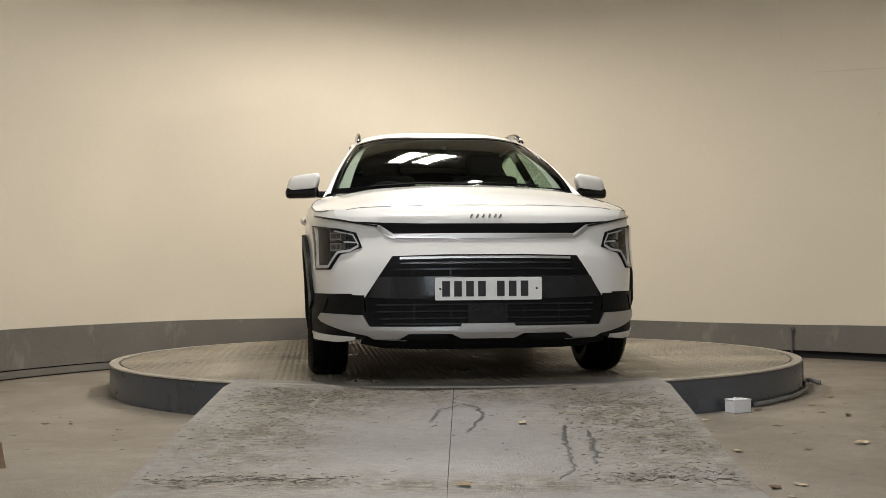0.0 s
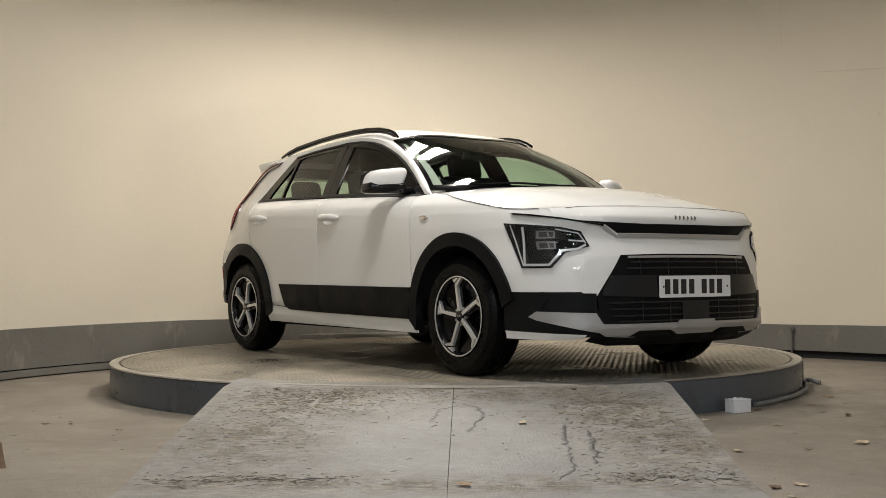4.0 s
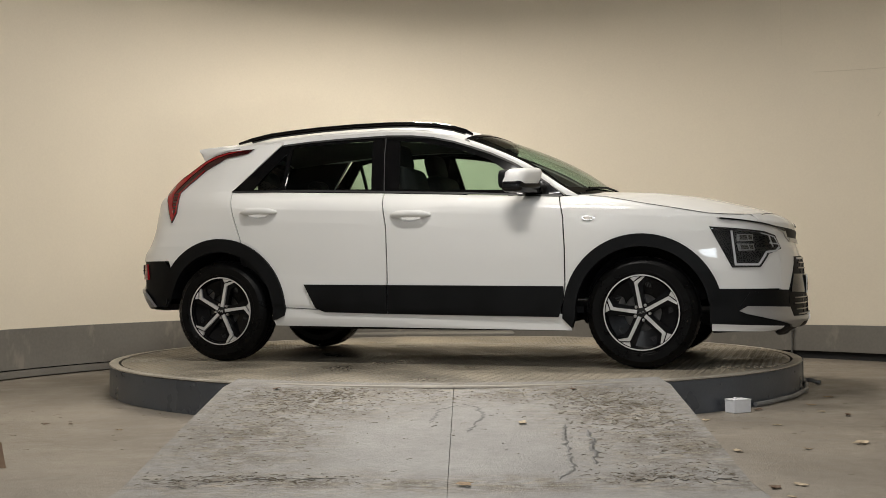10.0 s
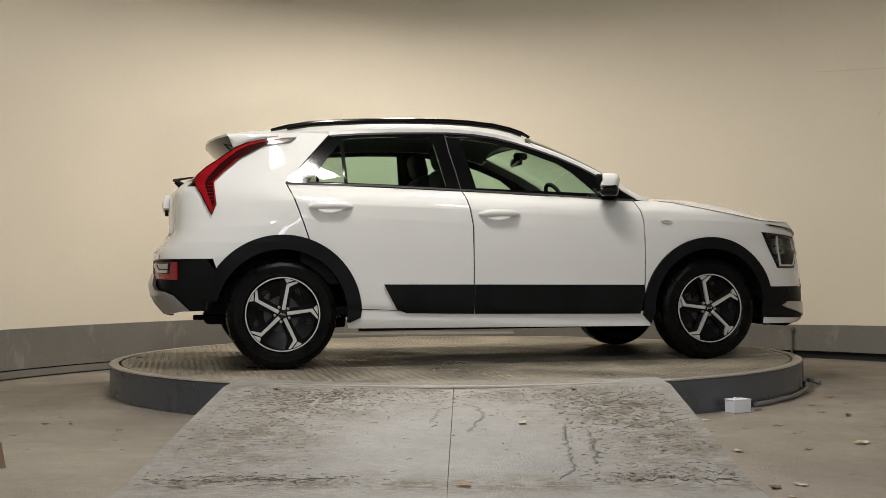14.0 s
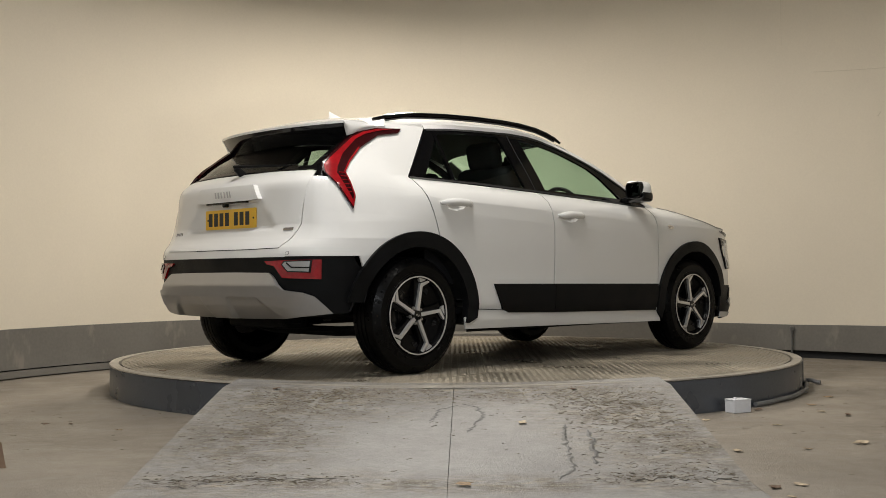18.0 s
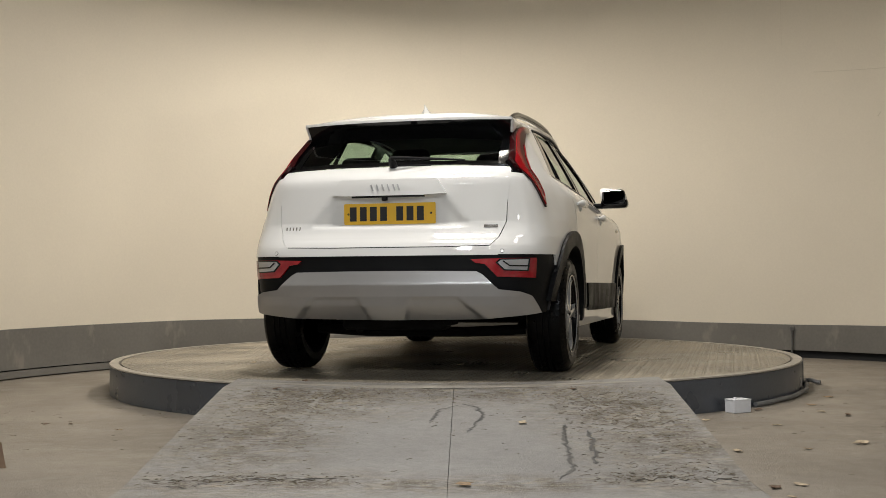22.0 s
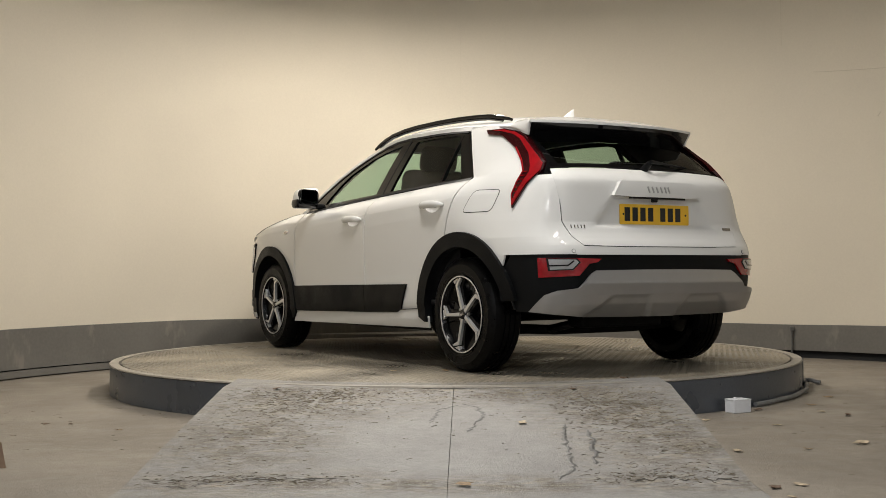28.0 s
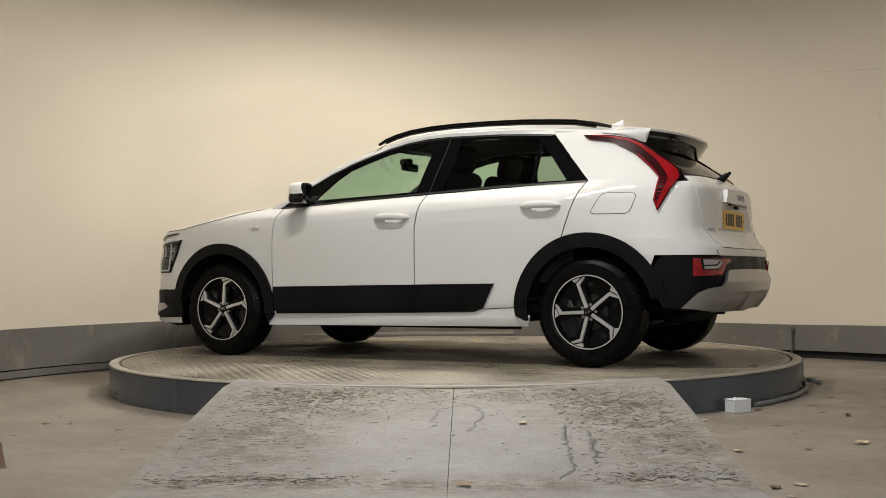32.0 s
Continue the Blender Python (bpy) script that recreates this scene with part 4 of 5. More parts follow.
# wheels
def make_wheel(name):
    w = new(name)
    w.parent = car
    w["label"] = "black tyre on a machined five-spoke alloy rim"
    tw, r = .103, .326
    tb = lathe([(.205, -tw + .012), (.235, -tw - .004), (.275, -tw - .006), (.305, -tw + .006), (.320, -tw + .022), (r - .002, -tw + .036), (r, -tw + .05), (r, -.046), (r - .008, -.045), (r - .008, -.037), (r, -.036), (r, -.012), (r - .008, -.011), (r - .008, -.003), (r, -.002), (r, .020), (r - .008, .021), (r - .008, .029), (r, .030), (r, tw - .05), (r - .002, tw - .036), (.320, tw - .022), (.305, tw - .006), (.285, tw + .0045), (.283, tw + .0065), (.275, tw + .006), (.245, tw + .0055), (.243, tw + .0035), (.235, tw + .004), (.205, tw - .012)], 180, "y")
    # shoulder blocks and cross cuts of the tread
    for v in tb.verts:
        rr = math.hypot(v.co.x, v.co.z)
        k = round(math.degrees(math.atan2(v.co.z, v.co.x)) / 2.0)
        shift = 1 if v.co.y > 0 else 0
        if rr > .3175 and abs(v.co.y) > .034 and (k + shift) % 3 == 0:
            v.co.x *= (rr - .002) / rr
            v.co.z *= (rr - .002) / rr
    part("tyre", tb, TYRE, w, smooth=True, angle=20)
    part("rim", lathe([(.222, tw - .008), (.219, tw + .002), (.212, tw + .001), (.205, tw - .014), (.195, tw - .04), (.19, -tw + .02), (.205, -tw + .012), (.212, -tw + .012), (.212, tw - .03)], 64, "y"), RIMBLACK, w, smooth=True)
    part("rim_lip", lathe([(.2195, tw + .0025), (.2195, tw + .006), (.2125, tw + .006), (.2125, tw + .0005)], 64, "y"), RIMSILVER, w, smooth=True)
    part("brake_disc", lathe([(.06, .02), (.150, .02), (.150, .032), (.06, .032)], 40, "y"), STEEL, w)
    part("brake_caliper", box(.12, .035, .06, .07, .05, .12, .012), STEEL, w)
    part("rim_web", lathe([(.108, tw - .052), (.206, tw - .030), (.206, tw - .038), (.108, tw - .060)], 60, "y"), RIMBLACK, w)
    cap = part("hub_cap", lathe([(.001, tw - .003), (.026, tw - .004), (.030, tw - .012), (.030, tw - .03), (.001, tw - .03)], 24, "y", closed=False), GLOSS, w)
    for x, lean in ((-.013, 20), (-.004, -25), (.005, 25), (.014, -20)):
        part("cap_stroke", box(0, 0, 0, .003, .0015, .013, m=pose(x, tw - .0028, 0, 0, lean, 0)), CHROME, cap)
    for k in range(5):
        q = pose(0, 0, 0, 0, 72 * k + 180, 0) @ pose(0, tw - .012, 0, -90, 0, 0)
        spoke = [(-.0110, .026), (.0110, .026), (.0085, .166), (.058, .198), (.0545, .2095), (-.0082, .180)]
        part("spoke", prism(spoke, -.03, .006, q, .0015), RIMSILVER, w)
        part("spoke_wedge", prism([(-.0108, .1855), (.046, .2135), (.030, .2172), (.0, .2192), (-.033, .2166)], -.02, .006, q, .0015), RIMSILVER, w)
        bl = [(-.030, .02), (.030, .02), (.030, .10), (.036, .150), (.09, .196), (-.050, .207), (-.036, .150), (-.030, .10)]
        part("spoke_back", prism(bl, -.055, -.012, q), RIMBLACK, w)
        for d in range(4):
            part("web_fin", box(.052 + .0085 * d, .156 - .004 * d, -.030, .0035, .030, .012, m=q @ pose(0, 0, 0, 0, 0, 0)), SLAT_RIM, w)
        part("wheel_nut", lathe([(.001, .010), (.007, .009), (.0095, 0), (.0095, -.02)], 8, "z", pose(0, 0, 0, 0, 72 * k + 36, 0) @ pose(0, tw - .020, 0.045, 90, 0, 0) @ pose(0, 0, 0, 180, 0, 0), closed=False), NUT, w)
    return w


wheel = make_wheel("wheel")
wheel.matrix_basis = pose(FX, .772, HZ, 0, -3, 0)
for x, sg, a in ((RXX, 1, 21), (FX, -1, 11), (RXX, -1, -10.5)):
    copy_thing(wheel, pose(x, sg * .772, HZ, 0, a, 0 if sg > 0 else 180))

# wheel wells, underbody, cabin floor
for x in (FX, RXX):
    for sg in (1, -1):
        bm = bmesh.new()
        n = 20
        rows = []
        for k in range(n + 1):
            a = radians(12 + 156 * k / n)
            c, s = math.cos(a), math.sin(a)
            rows.append([bm.verts.new((x + r * c, sg * y, HZ + r * s)) for r, y in ((.385, .86), (.385, .56))])
        for p, q in zip(rows, rows[1:]):
            bm.faces.new((p[0], q[0], q[1], p[1]))
        c0 = bm.verts.new((x, sg * .56, HZ))
        for p, q in zip(rows, rows[1:]):
            bm.faces.new((p[1], q[1], c0))
        part("wheel_liner", bm, UNDER, car)
part("underbody", box(0.02, 0, .30, 1.75, 1.44, .10, .03), UNDER, car)
part("underbody_front", box(1.50, 0, .285, 1.1, 1.02, .09, .03), UNDER, car)
part("underbody_rear", box(-1.36, 0, .37, .9, 1.02, .10, .03), UNDER, car)
part("rear_axle", tube([(-1.42, -.62, .24), (-1.46, -.3, .225), (-1.46, .3, .225), (-1.42, .62, .24)], .03, 10), UNDER, car)
part("exhaust_silencer", box(-1.72, .05, .285, .16, .60, .075, .03, 3), UNDER, car)
part("exhaust_pipe", tube([(-1.2, .3, .22), (-1.5, .34, .235), (-1.66, .3, .27)], .024, 10), STEEL, car)
part("tow_bracket", box(-1.80, -.28, .295, .14, .05, .03, .006), UNDER, car)
for sg in (1, -1):
    part("trailing_arm", tube([(-.95, sg * .52, .26), (-1.2, sg * .56, .245), (-1.36, sg * .60, .27)], .03, 8), UNDER, car)
    part("sill_flange", box(0.0, sg * .80, .226, 1.80, .012, .022), UNDER, car)


# ---- car details ----
def shrink(pts, w):
    """The closed outline moved inward by w."""
    n = len(pts)
    area = sum(pts[i][0] * pts[(i + 1) % n][1] - pts[(i + 1) % n][0] * pts[i][1] for i in range(n))
    sgn = 1 if area > 0 else -1
    out = []
    for i in range(n):
        a, b, c = Vector(pts[i - 1]), Vector(pts[i]), Vector(pts[(i + 1) % n])
        d0, d1 = (b - a).normalized(), (c - b).normalized()
        t = (d0 + d1).normalized()
        k = w / max(0.4, t.dot(d1))
        out.append((b.x - sgn * t.y * k, b.y + sgn * t.x * k))
    return out


def round_poly(pts, r, n=4):
    """Rounds the corners of an outline."""
    out = []
    k = len(pts)
    for i in range(k):
        a, b, c = Vector(pts[i - 1]), Vector(pts[i]), Vector(pts[(i + 1) % k])
        r0 = min(r, (a - b).length * .45, (c - b).length * .45)
        p, q = b + (a - b).normalized() * r0, b + (c - b).normalized() * r0
        for j in range(n + 1):
            t = j / n
            out.append(tuple(p * (1 - t) ** 2 + b * 2 * t * (1 - t) + q * t * t))
    return out


def ellipse(cx, cz, a, b, n=20):
    return [(cx + a * math.cos(2 * math.pi * k / n), cz + b * math.sin(2 * math.pi * k / n)) for k in range(n)]


SLAT = mat("grille_slat", (0.010, 0.010, 0.012), 0.2, spec=0.36)
BRACKET = mat("grille_bracket", (0.008, 0.008, 0.009), 0.14, spec=0.32, var=0.2, scale=12)
DRL = mat("daylight_strip", (0.52, 0.52, 0.53), 0.2, coat=1.0)
DARKLENS = mat("projector_lens", (0.035, 0.033, 0.028), 0.12, spec=0.4)
BEZEL = mat("lamp_bezel", (0.34, 0.335, 0.33), 0.2, metal=0.6)
AMBER = mat("indicator_lens", (0.55, 0.50, 0.44), 0.15, metal=0.5, coat=1.0)

for sg in (1, -1):
    # side blinker
    bl = panel("side_blinker", [X(*q) for q in round_poly([(1.015, .886), (1.06, .892), (1.105, .876), (1.075, .862), (1.03, .866)], .012)], CHROME, off=.007, sg=sg, label="small clear side blinker", thick=.01)
    panel("lens", [X(*q) for q in round_poly([(1.028, .882), (1.062, .886), (1.092, .875), (1.07, .868), (1.036, .870)], .008)], AMBER, bl, off=.010, sg=sg, thick=.006)
    # door handles
    for hx, hz in ((-.04, .922), (-1.074, .962)):
        pts = []
        for k in range(13):
            u = k / 12
            x = hx - .13 + .26 * u
            pts.append(surf(s_of("x", x, hz), hz + .008 * math.sin(math.pi * u) - .003, .004 + .024 * min(1, 4 * u * (1 - u) * 1.5), sg))
        hd = part("door_handle", tube(pts, [.006, .012, .016, .018] + [.018] * 5 + [.018, .016, .012, .006], 10, flat=1.25), PAINT, car, "white pull door handle", smooth=True)
    # door mirror
    mb = part("door_mirror", box(.632, sg * .935, 1.116, .13, .20, .112, .042, 4, m=pose(0, 0, 0, 0, 0, 0)), PAINT, car, "white door mirror over a black base", smooth=True)
    for v in mb.data.vertices:
        k = (v.co.z - 1.06) / .112
        v.co.y += -sg * .03 * max(0, k)
        v.co.x += .02 * k if v.co.x > .63 else 0
        v.co.z += (abs(v.co.y) - .93) * -.10
    part("mirror_base", box(.640, sg * .928, 1.072, .124, .206, .062, .024, 3), GLOSS, mb, "black mirror base", smooth=True)
    part("mirror_arm", box(.655, sg * .822, 1.056, .10, .10, .035, .012, 2), BLACK, mb, smooth=True)
    part("mirror_frame", box(.578, sg * .927, 1.112, .02, .175, .10, .03, 3), BLACK, mb)
    part("mirror_glass", box(0, 0, 0, .004, .155, .084, .0015, 1, m=pose(.5655, sg * .927, 1.114, 0, -9, 0)), MIRROR, mb)
    # swept back towards its outer end
    for q in [mb] + [c for c in mb.children if c.name.split(".")[0] != "mirror_arm"]:
        for v in q.data.vertices:
            v.co.x -= .42 * (abs(v.co.y) - .87)
    for q in [mb] + list(mb.children):
        for v in q.data.vertices:
            v.co.x += .052
            v.co.y -= sg * .008
            if q.name.split(".")[0] not in ("mirror_arm",):
                v.co.z = 1.105 + (v.co.z - 1.105) * 1.10
    # belt strip and pillar split
    panel("belt_strip", path_strip(spec([X(-1.325, 1.106), X(-.8, 1.098), X(-.25, 1.075), X(.3, 1.05), X(.885, 1.019)]), .012), SEAL, off=.006, sg=sg, ready=True)
    panel("roof_trim", path_strip(spec([X(*q) for q in DLO_TOP]), .012), SEAL, off=.006, sg=sg, ready=True, du=.06)
    panel("pillar_gap", path_strip(spec([X(-.255, 1.08), X(-.275, 1.2), X(-.298, 1.32), X(-.312, 1.445)]), .006), SEAL, off=.0035, sg=sg, ready=True)
    panel("door_seal", path_strip(spec([X(-.966, 1.108), X(-.972, 1.30), X(-.985, 1.40)]), .022), GLOSS, off=.003, sg=sg, ready=True)
    # headlight inside
    hl = panel("headlight_glass", [X(1.748, .812), X(1.866, .803), F(.72, .785), F(.638, .762), F(.609, .690), F(.714, .660), F(.762, .584), X(1.868, .584)], LAMPGLASS, off=.016, sg=sg, thick=0)
    hl.visible_shadow = False
    panel("daylight_strip", path_strip(spec([X(1.862, .790), X(1.872, .70), X(1.884, .598), F(.768, .597), F(.722, .668), F(.66, .676), F(.622, .698)]), .012), DRL, hl, off=.0115, sg=sg, ready=True, thick=.005, label="pale grey daylight strip")
    panel("upper_strip", path_strip(spec([F(.735, .776), F(.648, .755), F(.622, .705)]), .006), DRL, hl, off=.0115, sg=sg, ready=True, thick=.004)
    for z in (.752, .697):
        bz = panel("lamp_bezel", [F(.806, z + .021), F(.748, z + .019), F(.748, z - .019), F(.806, z - .021)], BEZEL, hl, off=-.045, sg=sg, thick=.03, label="bright square lamp frame")
        panel("lamp_unit", [F(.798, z + .014), F(.776, z + .014), F(.772, z - .012), F(.798, z - .013)], DARKLENS, bz, off=-.043, sg=sg, thick=.004, label="dark projector lens")
        panel("lamp_unit", [F(.771, z + .014), F(.754, z + .013), F(.754, z - .012), F(.767, z - .012)], DARKLENS, bz, off=-.043, sg=sg, thick=.004, label="dark projector lens")
    panel("lamp_bar", [F(.690, .724), F(.628, .718), F(.627, .711), F(.690, .716)], DRL, hl, off=.0125, sg=sg, thick=.004)
    panel("trim_inset", path_strip(spec([X(1.80, .862), X(1.90, .852), F(.72, .832), F(.60, .808), F(.53, .795)]), .009), GLOSS, off=.0115, sg=sg, ready=True, thick=.004, label="gloss black inlay")
    # corner vane in the bumper
    panel("air_curtain", [F(.795, .44), F(.77, .44), F(.80, .34), F(.815, .36)], BLACK, off=.011, sg=sg)
    panel("parking_sensor", [R(*q) for q in ellipse(.62, .672, .011, .011, 14)], SEAL, off=.002, sg=sg, thick=.006)
    panel("sensor_face", [R(*q) for q in ellipse(.62, .672, .009, .009, 14)], PAINT, off=.003, sg=sg, thick=.006)
    # arch liner edge joint on the rear bumper
    panel("bumper_joint", path_strip(spec([X(-1.76, .575), X(-1.775, .45), X(-1.80, .36)]), .005), SEAL, off=.0095, sg=sg, ready=True)

for sg in (1, -1):
    panel("bonnet_gap", path_strip(spec([X(1.05, 1.0155)] + [X(ex, ez - .0015) for _, ex, ez in HOOD_EDGE[1:-1]] + [X(1.93, .8845)]), .003), SEAL, off=.003, sg=sg, ready=True, thick=.006)
panel("bonnet_gap", path_strip(spec([F(-.68, .885), F(-.60, .894), F(-.25, .9035), F(.25, .9035), F(.60, .894), F(.68, .885)]), .0035), SEAL, off=.003, ready=True, thick=.006)

# fuel flap on the left flank
flap = round_poly([(-1.372, .900), (-1.44, 1.030), (-1.645, 1.023), (-1.607, .898)], .035)
fs = spec([X(*q) for q in flap])
panel("fuel_flap_gap", fs, SEAL, off=.001, sg=1, ready=True, holes=[shrink(fs, .005)], thick=.003)
panel("fuel_flap", shrink(fs, .004), PAINT, off=.0018, sg=1, ready=True, thick=.006)

# grille bars, bracket, chrome edge, plate
panel("grille_edge", path_strip(spec([F(-.425, .634), F(-.2, .638), F(.2, .638), F(.425, .634)]), .012), SILVER, gr, off=.012, ready=True, label="satin silver bar")
for z, w in ((.609, .48), (.578, .50), (.405, .60), (.372, .60), (.338, .585), (.310, .56)):
    panel("grille_bar", path_strip(spec([F(-w + .06, z), F(-.2, z + .002), F(.2, z + .002), F(w - .06, z)]), .009), SLAT, gr, off=.012, ready=True)
for y in (-.36, -.18, .18, .36):
    panel("grille_post", path_strip(spec([F(y, .30), F(y, .42)]), .007), SLAT, gr, off=.009, ready=True)
    panel("grille_post", path_strip(spec([F(y, .545), F(y, .63)]), .007), SLAT, gr, off=.009, ready=True)
panel("plate_bracket", [F(.575, .44), F(.57, .46), F(.53, .543), F(.2, .545), F(-.2, .545), F(-.53, .543), F(-.57, .46), F(-.575, .44), F(-.2, .428), F(.2, .428)], BRACKET, gr, off=.012, label="smooth black grille band")
panel("radar_cover", [F(.10, .405), F(-.10, .405), F(-.10, .315), F(.10, .315)], BRACKET, gr, off=.014, label="square black sensor cover")
for y in (-.30, .30):
    panel("skid_pocket", [F(y - .135, .232), F(y - .085, .262), F(y + .085, .262), F(y + .135, .232)], BLACK, off=.0165)


def number_plate(parent, m, w, material, label):
    """A plate with plain dark bars where its characters stand."""
    o = part("number_plate", prism(round_poly([(-w / 2, -.056), (w / 2, -.056), (w / 2, .056), (-w / 2, .056)], .008), 0, .005, m), material, parent, label)
    x = -.205 * w / .52
    step = .058 * w / .52
    for k in range(7):
        if k == 4:
            x += .034 * w / .52
        part("plate_bar", prism([(x - .004 - .017, -.038), (x + .017, -.038), (x + .017, .038), (x - .004 - .017, .038)], .005, .0062, m), INK, o)
        x += step
    for y in (-.235, .235):
        part("plate_screw", lathe([(.001, .0075), (.005, .0075), (.006, .005)], 10, "z", m @ pose(y * w / .52, 0, 0), closed=False), SEAL, o)
    return o


number_plate(car, Matrix(((0, 0, 1, 2.262), (1, 0, 0, 0.005), (0, 1, 0, .482), (0, 0, 0, 1))), .53, PLATEW, "white number plate with plain dark bars")
number_plate(car, Matrix(((0, 0, -1, -2.0075), (-1, 0, 0, 0), (0, 1, 0, .878), (0, 0, 0, 1))), .508, PLATEY, "yellow number plate with plain dark bars")

# garnish bar over the plate, camera, badges as plain slanted shapes
gb = panel("garnish_bar", [R(y, z) for y, z in [(.318, .978), (.268, 1.055), (.23, 1.066), (-.23, 1.066), (-.268, 1.055), (-.318, .978), (-.2, .972), (.2, .972)]], PAINT, off=.032, thick=.04, label="white raised garnish bar", du=.03, dv=.02)
panel("release_slot", [R(y, z) for y, z in [(.20, .974), (-.20, .974), (-.20, .962), (.20, .962)]], GLOSS, gb, off=.022, thick=.02)
part("reverse_camera", box(-2.03, .02, .958, .03, .03, .026, .006), GLOSS, gb)


def badge(parent, kind, pts_y, z, h, off, material=CHROME, w=.008, lean=.012):
    for a in pts_y:
        panel("badge_stroke", path_strip(spec([(kind, a, z - h / 2), (kind, a + lean, z + h / 2)]), w), material, parent, off=off, ready=True, thick=.004)


BADGE = mat("badge_grey", (0.33, 0.31, 0.29), 0.25, metal=0.8)
badge(car, "f", [-.075, -.045, -.015, .015, .045, .07], .842, .020, .007, BADGE)
badge(gb, "r", [.075, .045, .015, -.015, -.045, -.07], 1.014, .034, .036, SILVER)
badge(gate, "r", [.585, .565, .545, .525, .505], .805, .018, .006, BADGE, .005, .0)
panel("model_tag", [R(y, z) for y, z in [(-.515, .812), (-.585, .812), (-.585, .797), (-.515, .797)]], BADGE, gate, off=.006, thick=.004, label="small grey tag")

# wipers, roof fin
part("rear_wiper_pivot", lathe([(.001, .040), (.015, .038), (.018, .02), (.022, .0), (.022, -.03)], 14, "z", pose(-1.945, .0, 1.150, 0, -55, 0), closed=False), BLACK, car)
part("rear_wiper", tube([(-1.985, 0, 1.178), (-1.945, -.12, 1.176), (-1.90, -.26, 1.172), (-1.862, -.38, 1.167)], [.011, .008, .006, .005], 8), BLACK, car, "black rear wiper")
for y0 in (.02, -.42):
    part("wiper", tube([ws_pt(.03, (y0 - .1) / .772) + Vector((.01, 0, .014)), ws_pt(.055, (y0 + .2) / .772) + Vector((.01, 0, .014)), ws_pt(.05, (y0 + .5) / .772) + Vector((.008, 0, .012))], .007, 6), BLACK, car, "black windscreen wiper")
bm = bmesh.new()
base = [(-1.12, 0.0), (-1.16, .022), (-1.27, .03), (-1.30, 0), (-1.27, -.03), (-1.16, -.022)]
b0 = [bm.verts.new((x, y, roof_pt(x, 0).z - .002)) for x, y in base]
b1 = [bm.verts.new((-1.22 + (x + 1.22) * .5 - .03, y * .35, roof_pt(-1.22, 0).z + .024)) for x, y in base]
tip = bm.verts.new((-1.288, 0, roof_pt(-1.22, 0).z + .056))
for i in range(6):
    bm.faces.new((b0[i], b0[(i + 1) % 6], b1[(i + 1) % 6], b1[i]))
    bm.faces.new((b1[i], b1[(i + 1) % 6], tip))
part("roof_fin", bm, PAINT, car, "white shark-fin aerial", smooth=True, angle=50)

# headlining, pillars and cabin
HEADLIN = mat("headlining", (0.10, 0.10, 0.098), 0.85, var=0.1, scale=30)
part("headlining", grid_mesh(lambda u, v: roof_pt(-1.5 + 1.74 * u, (2 * v - 1) * .93) + Vector((0, 0, -.035)), 12, 12, .008), HEADLIN, car, "dark grey headlining")
PALE = mat("pale_pillar_trim", (0.36, 0.35, 0.32), 0.8, var=0.05, scale=30)
for sg in (1, -1):
    part("pillar_lining", grid_mesh(lambda u, v: ws_pt(.04 + .92 * u, sg * (.84 + .10 * v)) + Vector((-.35, 0, -.8)) * (.035 + .02 * v), 12, 3, .008), PALE, car, "pale grey pillar trim", smooth=True)
part("dashboard", box(.80, 0, .93, .42, 1.36, .22, .06, 3), CABIN, car, smooth=True)
part("instrument_hood", box(.66, -.24, 1.025, .16, .55, .05, .02, 3), GLOSS, car, smooth=True)
part("cabin_floor", box(-.1, 0, .34, 2.2, 1.5, .04), CABIN, car)
for sg in (1, -1):
    part("door_lining", grid_mesh(lambda u, v: surf(s_of("x", -1.25 + 2.15 * u, .5 + .53 * v), .5 + .53 * v, -.075, sg), 10, 4, .01, Vector((0, -sg, 0))), CABIN, car)
sw = part("steering_wheel", lathe([(.165 + .014 * math.cos(a * math.pi / 4), .014 * math.sin(a * math.pi / 4)) for a in range(8)], 32, "z", pose(.52, -.37, 1.0, 0, 65, 0)), CABIN, car, smooth=True)
part("wheel_boss", box(0, 0, -.01, .12, .30, .03, .01, 2, m=pose(.52, -.37, 1.0, 0, 65, 0)), CABIN, sw)
part("inner_mirror", box(.34, 0, 1.335, .03, .22, .06, .014, 3), GLOSS, car, smooth=True)
part("mirror_stalk", box(.37, 0, 1.375, .10, .05, .05, .02, 2), CABIN, car)


def seat(x, y, wide, lean=14):
    st = part("seat", box(x + .18, y, .60, .50, wide, .20, .06, 3), CABIN, car, "charcoal seat with headrest", smooth=True)
    part("backrest", box(0, 0, .30, .16, wide * .96, .62, .06, 3, m=pose(x - .10, y, .66, 0, -lean, 0)), CABIN, st, smooth=True)
    for k in ((0,) if wide < .7 else (-.45, .45)):
        for d in (-.05, .05):
            part("headrest_post", tube([(x - .245, y + k + d, 1.19), (x - .265, y + k + d, 1.27)], .007, 6), CHROME, st)
        part("headrest", box(0, 0, 0, .10, .27, .18, .045, 3, m=pose(x - .27, y + k, 1.325, 0, -lean, 0)), CABIN, st, smooth=True)


